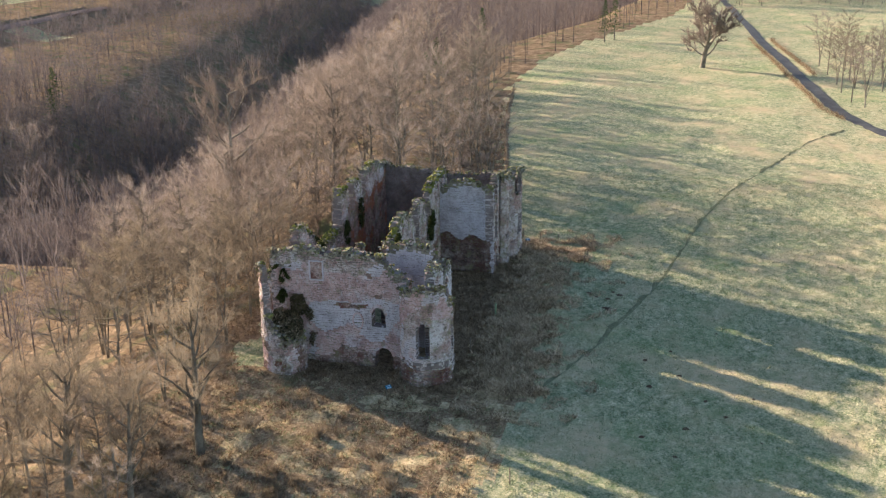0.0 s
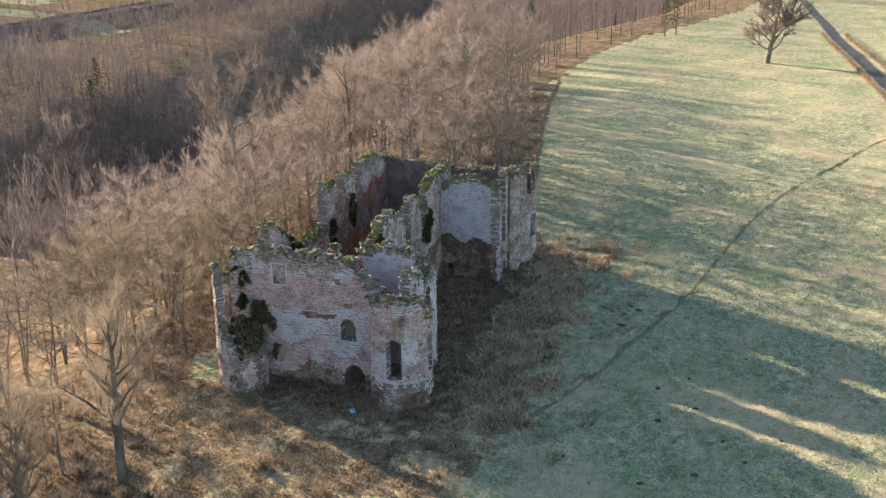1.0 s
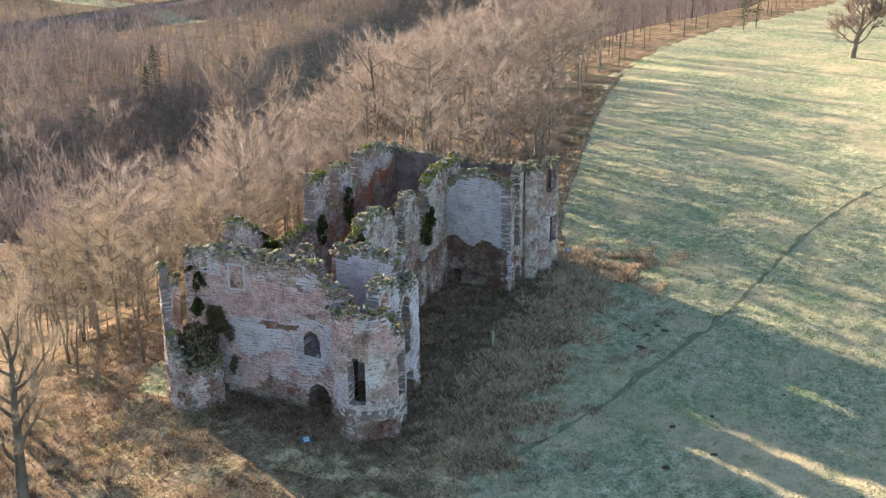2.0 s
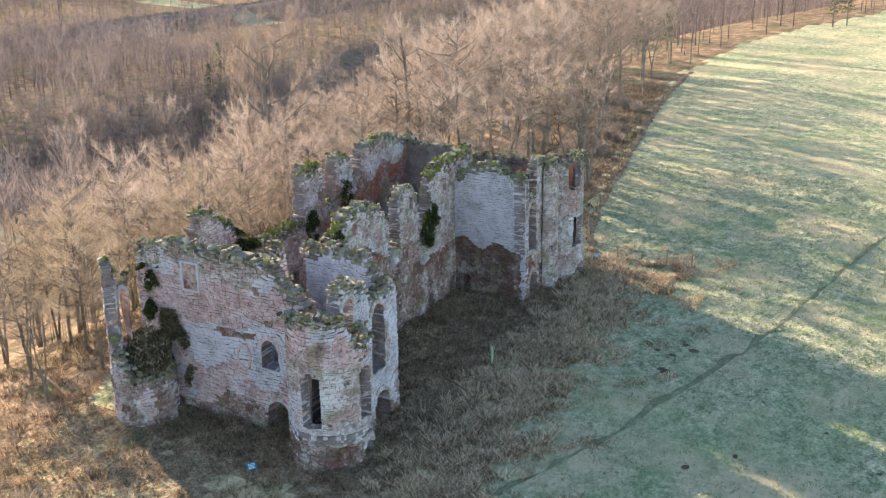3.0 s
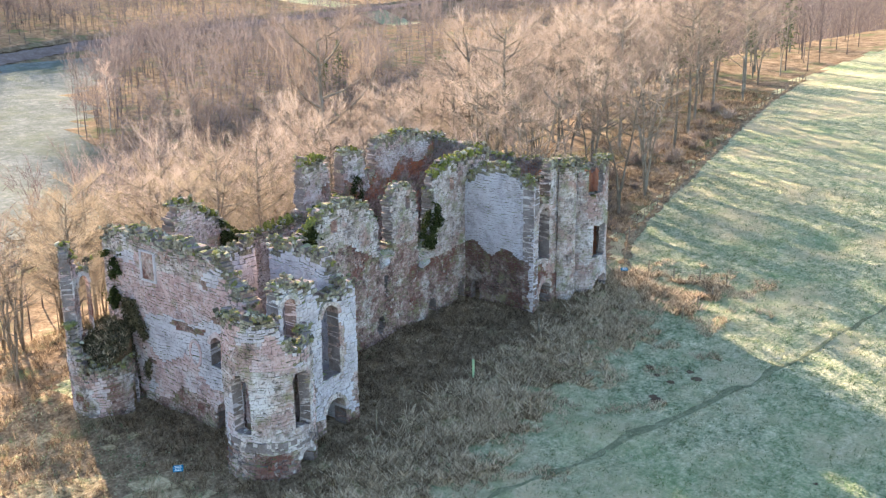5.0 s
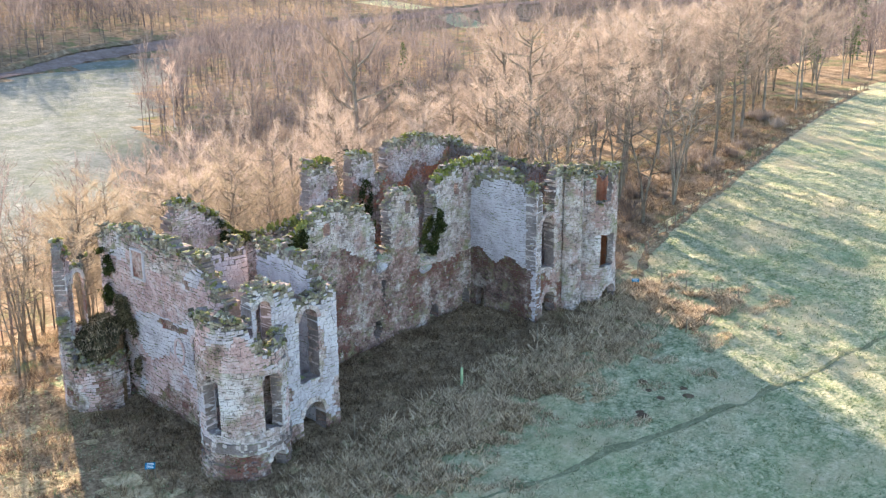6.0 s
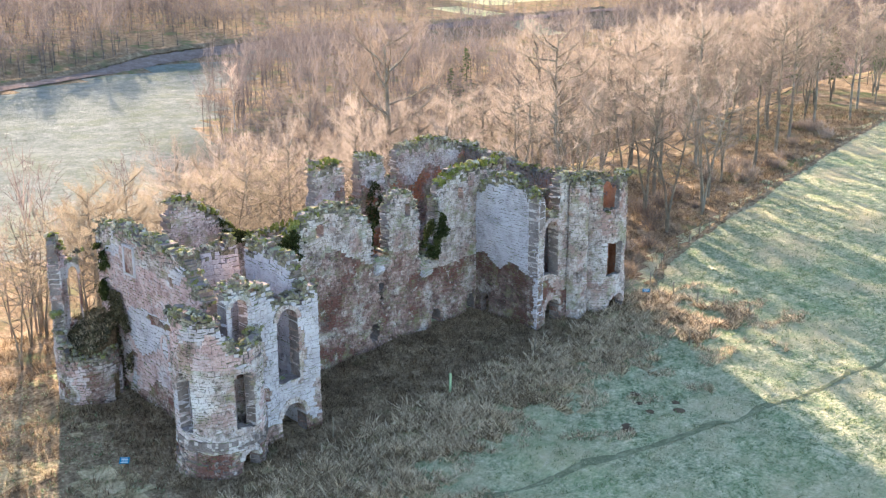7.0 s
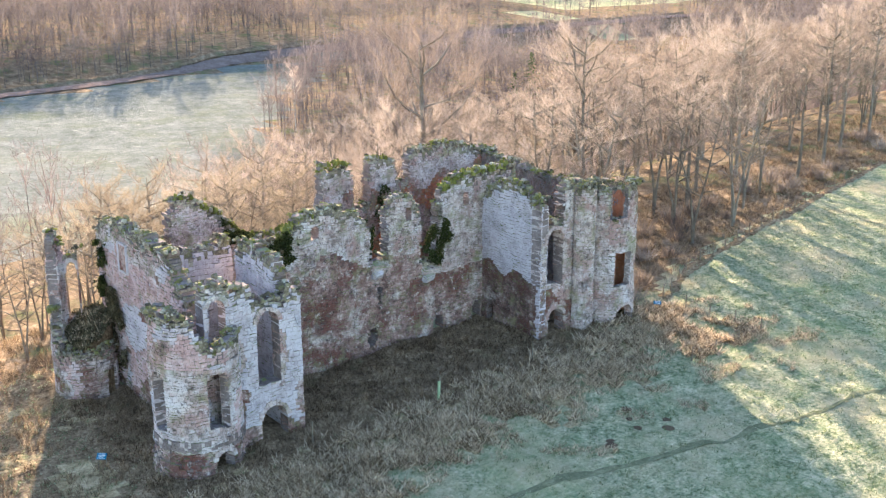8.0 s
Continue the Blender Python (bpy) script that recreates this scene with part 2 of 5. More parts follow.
def terrain(x, y):
    x, y = np.asarray(x, float), np.asarray(y, float)
    z = np.interp(x, [-1000, -30, 2, 40, 90, 300, 2500], [-1.6, -1.2, 0.1, 2.6, 4.6, 10, 26])
    d = y - wood_edge(x)
    start = np.interp(x, [-20, 15, 45, 90], [1, 2, 19, 17])
    fall = smoothstep(0, 42, d - start)
    floor_z = np.interp(y, [0, 110, 200, 260], [-13, -12, -9.5, -8])
    z = z * (1 - fall) + floor_z * fall
    hill = np.maximum(y - 244 - 0.05 * x, 0)
    z = z + fall * (smoothstep(0, 26, hill) * 5 + np.clip(hill - 10, 0, 240) * 0.06)
    ravine = np.exp(-(((y - 84 - 0.22 * x) / 27) ** 2)) * smoothstep(42, 80, x)
    z = z - 24 * ravine * fall
    near = np.exp(-(((x - 8) / 70) ** 2 + ((y - 5) / 60) ** 2))
    z = z + near * (0.16 * waves(x, y, 9, 1) + 0.10 * waves(x, y, 3.7, 6)) + 0.5 * (1 - near) * waves(x, y, 45, 2) * smoothstep(40, 120, np.hypot(x - 8, y - 5)) + 0.16 * smoothstep(40, 70, np.hypot(x - 8, y - 5)) * waves(x, y, 9, 4)
    tuft = smoothstep(-40, -28, x) * smoothstep(125, 90, x) * smoothstep(-60, -45, y) * smoothstep(0, -2, y - wood_edge(x))
    z = z + tuft * (0.17 * waves(x, y, 3.1, 21) + 0.15 * waves(x, y, 2.0, 22) + 0.08 * waves(x, y, 5.5, 23))
    for hx, hy, hr, hd in HOLLOWS:
        z = z - hd * np.exp(-(((x - hx) / hr) ** 2 + ((y - hy) / hr) ** 2))
    shaggy = smoothstep(-8, -13, x) * smoothstep(-46, -38, x) * smoothstep(-14, -9, y)
    z = z + shaggy * (0.16 * waves(x, y, 2.6, 12) + 0.1 * waves(x, y, 1.9, 13))
    # knoll beside the rear tower and trodden path across the pasture
    z = z + 0.5 * np.exp(-(((x + 10) / 4) ** 2 + ((y - 17) / 3) ** 2))
    return z


def gz(x, y):
    return float(terrain(x, y))


def axis_steps(spans):
    out = []
    for a, b, step in spans:
        out += list(np.arange(a, b, step))
    return np.array(out + [spans[-1][1]])


def lane(x):
    """The lane along the foot of the far hillside."""
    return float(np.interp(x, [-200, 0, 47, 80, 122, 160, 400], [120, 206, 234, 244, 259, 266, 290]))


def in_meadow(x, y):
    return 88 + 3 * math.sin(x * 0.2) < y < lane(x) - 5 and x < 48 + 0.55 * (y - 90) + 0.4 * max(0, y - 190) + 4 * math.sin(y * 0.15)


def in_clearing(x, y):
    return 292 < x < 330 and 255 < y < 330


def far_field(x, y):
    """Open pasture between the far woods."""
    return 345 < x < 470 and 296 + 0.1 * x < y < 400 or 690 < x + 0.25 * y and noise.noise((x * 0.006, y * 0.006, 3)) > -0.1 


def rough_ground(x, y):
    """Unmown ground in the court and along the foot of the walls."""
    w = 0.5 * math.sin(x * 1.1) + 0.4 * math.sin(y * 1.7 + x) + 1.6 * noise.cell((x * 3.1, y * 3.1, 2)) + 0.8 * noise.noise((x * 0.9, y * 0.9, 3))
    if -4 < x < 27 + 0.4 * w and -3.0 + 0.03 * x + w * 0.8 < y < 6.5:
        return True
    return -10.5 + w < x < -4 and -4.0 + w < y < 13


def straw_ground(x, y):
    edge = -9.6 + 0.07 * x + 0.8 * math.sin(x * 0.9) + 0.5 * math.sin(x * 2.3 + y)
    return -9 < x < 28 and edge + 3.2 * abs(noise.noise((x * 1.1, y * 1.1, 4))) + 1.6 * noise.cell((x * 2.3, y * 2.3, 1)) < y < 0 or (24 < x < 31 and -10.4 < y < -1 and noise.noise((x * 0.5, y * 0.5, 9)) > -0.1)


GX = axis_steps([(-700, -120, 40), (-120, -50, 5), (-50, 50, 0.8), (50, 120, 1.6), (120, 280, 5), (280, 820, 20), (820, 2400, 80)])
GY = axis_steps([(-700, -100, 40), (-100, -50, 5), (-50, 24, 0.8), (24, 120, 2.0), (120, 420, 8), (420, 2400, 60)])
gx, gy = np.meshgrid(GX, GY)
gzz = terrain(gx, gy)
verts = np.stack([gx, gy, gzz], -1).reshape(-1, 3)
nx, ny = len(GX), len(GY)
faces, kinds = [], []
for j in range(ny - 1):
    for i in range(nx - 1):
        a = j * nx + i
        faces.append((a, a + 1, a + nx + 1, a + nx))
        cx, cy = (GX[i] + GX[i + 1]) / 2, (GY[j] + GY[j + 1]) / 2
        d = cy - wood_edge(cx)
        k = 0
        if d > 0.6 * math.sin(cx * 0.9) + 0.5 * math.sin(cy + cx * 0.35):
            k = 1
        if in_meadow(cx, cy):
            k = 2
        if in_clearing(cx, cy) or far_field(cx, cy) or cx > 820 or cy > 470:
            k = 0
        if rough_ground(cx, cy):
            k = 3
        elif straw_ground(cx, cy):
            k = 4
        elif -48 < cx < -9 and k == 0 and cy > -9.5 - 0.35 * (cx + 9) * 0.2 + 1.6 * noise.noise((cx * 0.4, cy * 0.4, 6)):
            k = 4 if noise.noise((cx * 0.35, cy * 0.35, 2)) > 0.12 + 0.012 * (cy - 2) else 3
        kinds.append(k)
ground_mesh = mesh_of("ground", verts, faces, [GRASS, LITTER, FROST, ROUGH, STRAWY], True)
ground_mesh.polygons.foreach_set("material_index", kinds)
ground = tagged(new("ground", ground_mesh), "frosty winter pasture and leaf-strewn woodland floor", "ground", kind="structure")


# ---------------------------------------------------------------- masonry
class Masonry:
    """Gathers stones and the mortar core of one wall."""

    def __init__(self, seed, two=True):
        self.two = two
        self.r, self.seed, self.cap = random.Random(seed), seed, None
        self.v, self.f, self.cv, self.cf, self.single, self.heads, self.kinds = [], [], [], [], [], {}, []

    def box(self, v, f, p):
        k = len(v)
        v += p
        f += [(k, k + 1, k + 2, k + 3), (k + 7, k + 6, k + 5, k + 4), (k + 3, k + 2, k + 6, k + 7), (k + 1, k + 5, k + 6, k + 2), (k + 4, k, k + 3, k + 7)]

    def wave(self, s, z):
        """Courses that wander up and down as rubble does."""
        return 0.22 * noise.noise((s * 0.55, z * 0.8, self.seed * 1.7)) + 0.10 * noise.noise((s * 2.1, z * 1.5, self.seed))

    def stone(self, pt, s0, s1, z0, z1, th, pick, inset=0.0, kind=0):
        r = self.r
        j = lambda: r.uniform(-0.024, 0.024)
        g = 0.007
        a, b, lo, hi = s0 + g, s1 - g, z0 + g, z1 - g
        out, inn = r.uniform(-0.025, 0.045), r.uniform(-0.025, 0.045)
        c = 0.014
        if b - a < 0.12:
            c = 0.01
        rings = [(-out, c), (-out + 0.03, 0), (th + inn - 0.03, 0), (th + inn, c)]
        pts = []
        for d, e in rings:
            for s, z in ((a + e, lo + e), (b - e, lo + e), (b - e, hi - e), (a + e, hi - e)):
                sway = 0.10 * noise.noise((s * 0.45 + self.seed, z * 0.5, 1.5)) + (inset if d < th / 2 else -inset)
                x, y = pt(s + j(), d + j() + sway)
                pts.append((x, y, z + j() + self.wave(s, z)))
        fs = [(0, 1, 2, 3), (15, 14, 13, 12)] if self.two else [(0, 1, 2, 3)]
        for q in (0, 4, 8) if self.two else (0, 4):
            for i in range(4):
                i2 = (i + 1) % 4
                fs.append((q + i, q + 4 + i, q + 4 + i2, q + i2))
        key = (round(pt((s0 + s1) / 2, 0)[0] * 1.6), round(pt((s0 + s1) / 2, 0)[1] * 1.6))
        if self.heads.get(key, (0, 0, -99))[2] < hi:
            x, y = pt((s0 + s1) / 2, th / 2)
            self.heads[key] = (x, y, hi, th, s1 - s0)
        if pick:
            self.single.append((pts, fs))
        else:
            k = len(self.v)
            self.v += pts
            self.f += [tuple(k + i for i in f) for f in fs]
            self.kinds += [kind] * len(fs)
        core = []
        for d in (0.05, th - 0.05):
            for s, z in ((s0, z0), (s1, z0), (s1, z1), (s0, z1)):
                sway = 0.10 * noise.noise((s * 0.45 + self.seed, z * 0.5, 1.5)) + (inset if d < th / 2 else -inset)
                x, y = pt(s, d + sway)
                core.append((x, y, z + self.wave(s, z)))
        self.box(self.cv, self.cf, core)

    def wall(self, pt, length, th, base, top, holes=(), course=0.21, size=(0.16, 0.40), ragged=0.3, pick=None, gone=0.0, mix=None):
        r = self.r
        zmax = max(top(length * i / 80) for i in range(81)) + 0.5
        z0 = min(base(length * i / 20) for i in range(21)) - 0.5
        while z0 < zmax:
            h = course * r.uniform(0.6, 1.35)
            z1, zc = z0 + h, z0 + h / 2
            spans = [(0.0, length)]
            for a, b, lo, hi, kind in holes:
                if not lo <= zc <= hi:
                    continue
                m, w = (a + b) / 2, (b - a) / 2
                if kind == "arch" and zc > hi - w:
                    w = math.sqrt(max(w * w - (zc - hi + w) ** 2, 0))
                elif kind == "seg" and zc > hi - 0.45 * w:
                    w *= math.sqrt(max(1 - ((zc - hi + 0.45 * w) / (0.45 * w)) ** 2, 0))
                elif kind == "gap":
                    w += r.uniform(-0.14, 0.14)
                nxt = []
                for p, q in spans:
                    if m + w <= p or m - w >= q:
                        nxt.append((p, q))
                    else:
                        if m - w - p > 0.05:
                            nxt.append((p, m - w))
                        if q - m - w > 0.05:
                            nxt.append((m + w, q))
                spans = nxt
            for p, q in spans:
                s = p
                first = r.uniform(0.5, 1)
                while s < q - 1e-3:
                    w = r.uniform(*size) * first
                    first = 1
                    if q - s - w < 0.2:
                        w = q - s
                    mid = s + w / 2
                    if zc < top(mid) + r.uniform(-ragged, ragged) and zc > base(mid) - 0.6 and r.random() >= gone:
                        under_top = top(mid) - zc
                        inset = r.uniform(0, 0.26) if under_top < 0.5 else (r.uniform(0, 0.12) if under_top < 1.0 else 0.0)
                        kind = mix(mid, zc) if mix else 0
                        if self.cap and under_top < 0.65 * r.uniform(0.2, 1.3):
                            kind = self.cap
                        chosen = pick is not None and pick(mid, zc)
                        if h > 0.23 and r.random() < 0.22:
                            zm = z0 + h * r.uniform(0.4, 0.6)
                            self.stone(pt, s, s + w, z0, zm, th, chosen, inset, kind)
                            self.stone(pt, s, s + w, zm, z1, th, chosen, inset, kind)
                        else:
                            self.stone(pt, s, s + w, z0, z1, th, chosen, inset, kind)
                    s += w
            z0 = z1
        for a, b, lo, hi, kind in holes:
            if kind == "arch" and b - a > 1.0:
                self.ring(pt, a, b, hi, th)

    def moss(self, amount):
        """Low cushions of moss and grass on the wall head."""
        r = self.r
        v, f = [], []
        for x, y, z, th, w in self.heads.values():
            if noise.noise((x * 0.35, y * 0.35, 7.7)) + amount < 0.1:
                continue
            for _ in range(3):
                cx, cy = x + r.uniform(-0.4, 0.4), y + r.uniform(-0.4, 0.4)
                rad, high = r.uniform(0.08, 0.24), r.uniform(0.04, 0.15)
                k = len(v)
                v.append((cx, cy, z + high))
                for ring, lift in ((0.6, 0.75), (1.0, -0.12)):
                    for i in range(7):
                        q = 6.283 * i / 7 + ring
                        rr = rad * ring * r.uniform(0.75, 1.25)
                        v.append((cx + rr * math.cos(q), cy + rr * math.sin(q), z + high * lift * r.uniform(0.7, 1.2)))
                for i in range(7):
                    i2 = (i + 1) % 7
                    f.append((k, k + 1 + i, k + 1 + i2))
                    f.append((k + 1 + i, k + 8 + i, k + 8 + i2, k + 1 + i2))
        return v, f

    def caps(self):
        """Small broken stones heaped along the wall head."""
        r = self.r
        v, f = [], []
        for x, y, z, th, w in self.heads.values():
            for _ in range(6):
                c = Vector((x + r.uniform(-0.45, 0.45), y + r.uniform(-0.45, 0.45), z + r.uniform(-0.10, 0.10)))
                a, b, h = r.uniform(0.07, 0.2), r.uniform(0.06, 0.15), r.uniform(0.04, 0.11)
                turn = Euler((r.uniform(-0.4, 0.4), r.uniform(-0.4, 0.4), r.uniform(0, 6.3))).to_matrix()
                k = len(v)
                for p in ((-1, -1, -1), (1, -1, -1), (1, 1, -1), (-1, 1, -1), (-0.8, -0.8, 1), (0.8, -0.8, 1), (0.8, 0.8, 1), (-0.8, 0.8, 1)):
                    q = Vector((p[0] * a, p[1] * b, p[2] * h)) * r.uniform(0.75, 1.2)
                    v.append(c + turn @ q)
                f += [(k + 4, k + 5, k + 6, k + 7), (k, k + 1, k + 5, k + 4), (k + 1, k + 2, k + 6, k + 5), (k + 2, k + 3, k + 7, k + 6), (k + 3, k, k + 4, k + 7)]
        return v, f

    def ring(self, pt, a, b, hi, th, kind=0):
        """Wedge stones round the head of an arched opening."""
        r = self.r
        m, w = (a + b) / 2, (b - a) / 2
        n = max(7, int(w * 3.14 / 0.24))
        for i in range(n):
            t0, t1 = math.pi * i / n + 0.012, math.pi * (i + 1) / n - 0.012
            ri, ro, out = w - 0.07, w + r.uniform(0.16, 0.26), 0.045 + r.uniform(0, 0.03)
            k = len(self.v)
            for d in (-out, th + 0.03):
                for q, t in ((ri, t0), (ro, t0), (ro, t1), (ri, t1)):
                    s, z = m + q * math.cos(t), hi - w + q * math.sin(t)
                    x, y = pt(s, d + 0.10 * noise.noise((s * 0.45 + self.seed, z * 0.5, 1.5)))
                    self.v.append((x, y, z + self.wave(s, z)))
            self.f += [(k + 3, k + 2, k + 1, k), (k + 4, k + 5, k + 6, k + 7), (k, k + 1, k + 5, k + 4), (k + 1, k + 2, k + 6, k + 5), (k + 2, k + 3, k + 7, k + 6), (k + 3, k, k + 4, k + 7)]
            self.kinds += [kind] * 6

    def build(self, name, parent, label="", piece="stone", stone=("grey",), mossy=0.0):
        """The wall as parts under parent: its mortar core, its stones."""
        core = part(name, mesh_of(name, self.cv, self.cf, MORTAR), None, label)
        under(core, parent)
        if self.v:
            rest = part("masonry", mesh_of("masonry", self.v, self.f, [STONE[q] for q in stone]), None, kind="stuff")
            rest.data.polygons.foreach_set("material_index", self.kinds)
            rest.parent = core
        v, f = self.caps() if mossy > -5 else ([], [])
        if f:
            part("loose_rubble", mesh_of("loose_rubble", v, f, CAP), core, "lichened loose rubble on the wall head", "stuff")
        v, f = self.moss(mossy)
        if f:
            part("moss", mesh_of("moss", v, f, MOSS, True), core, "yellow-green moss cushions", "stuff")
        for pts, fs in self.single:
            c = Vector(np.mean(pts, 0))
            st = part(piece, mesh_of(piece, [Vector(p) - c for p in pts], fs, STONE_PIECE))
            st.parent = core
            st.location = c
        return core


def straight(p, q):
    """Points of a wall from p to q: s metres along, d metres in to the left of the way."""
    p, q = Vector(p), Vector(q)
    u = (q - p).normalized()
    n = Vector((-u.y, u.x))
    return (lambda s, d: tuple(p + u * s + n * d)), (q - p).length


def drum(cx, cy, radius, a0, a1):
    """Points of a round wall from angle a0 to a1 (degrees, anticlockwise): s along the outer face, d inward."""
    a0, a1 = radians(a0), radians(a1)
    return (lambda s, d: (cx + (radius - d) * math.cos(a0 + s / radius), cy + (radius - d) * math.sin(a0 + s / radius))), (a1 - a0) * radius


def profile(*pairs):
    xs, zs = zip(*pairs)
    return lambda s: float(np.interp(s, xs, zs))

# ---------------------------------------------------------------- the ruin
castle = bare("castle_ruin", 8, 7, 0, "roofless ruined sandstone castle with broken towers and mossy wall heads", "ruin")
sit = lambda pt: (lambda s: gz(*pt(s, 0.5)) - 0.1)


def raise_wall(name, pt, length, th, top, holes=(), label="", seed=1, stone="grey", mossy=0.0, mixed=(), two=False, **more):
    m = Masonry(seed, two)
    if mossy > -5:
        m.cap = 1 + len(mixed)
    m.wall(pt, length, th, sit(pt), top, holes, **more)
    return m.build(name, castle, label, stone=(stone, *mixed, "head"), mossy=mossy)


# end wall of the left wing, seen from outside
pt, n = straight((-6, 16.2), (-6, 2.5))
raise_wall("wall", pt, n, 1.1, profile((0, 10.5), (1.5, 10.7), (3.7, 11.1), (6.2, 10.8), (7.7, 11.0), (11.2, 10.5), (11.5, 9.9), (12.3, 9.3), (13.0, 8.7), (13.7, 8.4)),
           [(10.0, 11.35, 3.8, 5.85, "arch"), (10.2, 12.0, -2, 1.8, "arch")], "pinkish sandstone rubble end wall with an arched window and doorway", 11, "rose", -0.2, ("grey", "brown", "pale"),
           mix=lambda s, z: 1 if z > 9.4 + 1.3 * noise.noise((s * 0.4, z * 0.5, 2)) else (2 if z < 0.9 + 1.2 * noise.noise((s * 0.3, z * 0.5, 8)) or noise.noise((s * 0.35, z * 0.8, 6)) > 0.42 else (3 if noise.noise((s * 0.25, z * 0.3, 21)) > 0.12 else 0)), size=(0.2, 0.55), course=0.19)
# front of the left wing
pt, n = straight((-6.1, 0.0), (0.0, 0.0))
raise_wall("wall", pt, n, 1.0, profile((0, 9.8), (0.8, 10.0), (1.6, 9.6), (2.9, 9.4), (3.0, 8.5), (5.0, 8.3), (5.1, 8.9), (6.1, 9.0)),
           [(0.3, 1.35, 6.3, 9.2, "arch"), (3.2, 4.65, 3.5, 7.85, "arch"), (3.25, 4.95, -2, 2.05, "arch")], "sandstone front wall with a tall arched window over an arched doorway", 12, "grey", -0.35, ("pale", "brown"),
           mix=lambda s, z: 2 if z < 1.0 + 0.8 * noise.noise((s, z, 4)) or noise.noise((s * 0.7, z * 0.4, 12)) > 0.3 else int(noise.noise((s * 0.5, z * 0.3, 7)) > -0.05))
# inner side of the left wing
pt, n = straight((0, 1.0), (0, 6.3))
raise_wall("wall", pt, n, 0.95, profile((0, 9.0), (0.6, 10.2), (2.5, 10.4), (5.3, 10.2)), [], "lime-washed inner side wall", 13, "pale", -0.2, two=True)
pt, n = straight((-4.9, 8.6), (0, 8.6))
raise_wall("wall", pt, n, 0.9, profile((0, 9.8), (2, 9.4), (5, 9.8)), [], "", 14, "pale", 0.2, two=True)
# front wall of the main range, at the back of the court
pt, n = straight((0, 6.3), (22.2, 6.3))
raise_wall("wall", pt, n, 1.0, profile((0, 9.6), (2.5, 9.7), (3.5, 10.8), (5.8, 11.4), (8.2, 10.8), (9.1, 9.9), (9.2, 7.2), (10.55, 7.2), (10.6, 10.6), (11.7, 11.7), (12.4, 11.4), (13.3, 10.3), (13.4, 6.1), (14.9, 6.1), (15.0, 9.6), (15.4, 11.3), (16.8, 12.2), (19.5, 12.2), (22.2, 12.4)),
           [(4.55, 5.15, 9.4, 10.3, "arch"), (12.1, 12.6, 9.5, 10.5, "arch"), (17.2, 17.7, 9.9, 10.9, "arch"), (8.9, 9.5, 1.0, 2.4, "gap"), (14.4, 15.4, 0.4, 2.2, "arch"), (18.1, 18.9, 0.6, 2.4, "arch"), (9.7, 10.0, 4.0, 5.5, "gap")],
           "broken rubble court wall with arrow-slit windows and gaps", 15, "brown", 0.05, ("grey",), size=(0.18, 0.48), course=0.2, mix=lambda s, z: int(z > 8.2 - 0.08 * s + 1.2 * noise.noise((s * 0.4, z * 0.4, 5)) or s > 15.2 and z > 5.5))
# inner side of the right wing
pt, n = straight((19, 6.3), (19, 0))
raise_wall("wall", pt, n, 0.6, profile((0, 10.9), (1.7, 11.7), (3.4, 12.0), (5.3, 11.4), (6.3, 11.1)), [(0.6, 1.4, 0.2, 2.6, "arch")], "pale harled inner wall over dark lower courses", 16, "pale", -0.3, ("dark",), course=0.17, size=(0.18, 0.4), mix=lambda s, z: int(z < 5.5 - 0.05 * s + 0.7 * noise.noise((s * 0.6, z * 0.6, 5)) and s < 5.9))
# front of the right wing
pt, n = straight((19, 0), (26.0, 0))
raise_wall("wall", pt, n, 1.0, profile((0, 11.1), (0.6, 10.6), (0.8, 9.6), (2.1, 9.6), (2.2, 12.0), (3.4, 12.3), (4.0, 11.9), (6, 11.5), (7, 11.6)),
           [(0.5, 2.15, 5.0, 9.1, "arch"), (0.85, 2.4, -1, 3.3, "arch")], "sandstone front wall with a tall arched window over a doorway", 17, "grey", -0.25, ("brown",), mix=lambda s, z: int(z < 4.2 + 1.2 * noise.noise((s * 0.5, z * 0.4, 3))))
pt, n = drum(22.9, -0.1, 0.9, 180, 360)
raise_wall("turret", pt, n, 0.6, profile((0, 11.9), (2.8, 12.2)), [], "half-round stair turret", 18, "grey", -0.3)
# rear wall
pt, n = straight((28, 16.2), (-6, 16.2))
rear_top = profile((0, 11.4), (1.0, 11.6), (5.5, 12.7), (9.1, 12.3), (9.2, 10.2), (10.5, 10.1), (10.6, 12.0), (12.9, 12.1), (13.0, 8.6), (14.4, 8.6), (14.5, 11.8), (17.2, 12.0), (17.3, 8.0), (20, 7.5), (23.6, 7.6), (25.8, 9.9), (27.8, 11.3), (29.2, 10.9), (29.4, 8.3), (33, 8.6), (34, 10.4))
raise_wall("wall", lambda s, d: pt(s, d), n, 1.1, rear_top, [], "tall broken rear wall in separate stumps of masonry", 19, "red", 0.12, ("grey",), True, mix=lambda s, z: int(s > 15.5 or z > 10.2 + 2.2 * noise.noise((s * 0.3, z * 0.4, 4))))
# outer side of the right wing
pt, n = straight((27.0, 1.5), (27.0, 15.2))
raise_wall("wall", pt, n, 1.0, profile((0, 11.2), (5, 10.8), (9, 11.3), (13.7, 11.5)), [(1.5, 3.0, 8.5, 10.2, "arch")], "", 20, "red", -0.1)

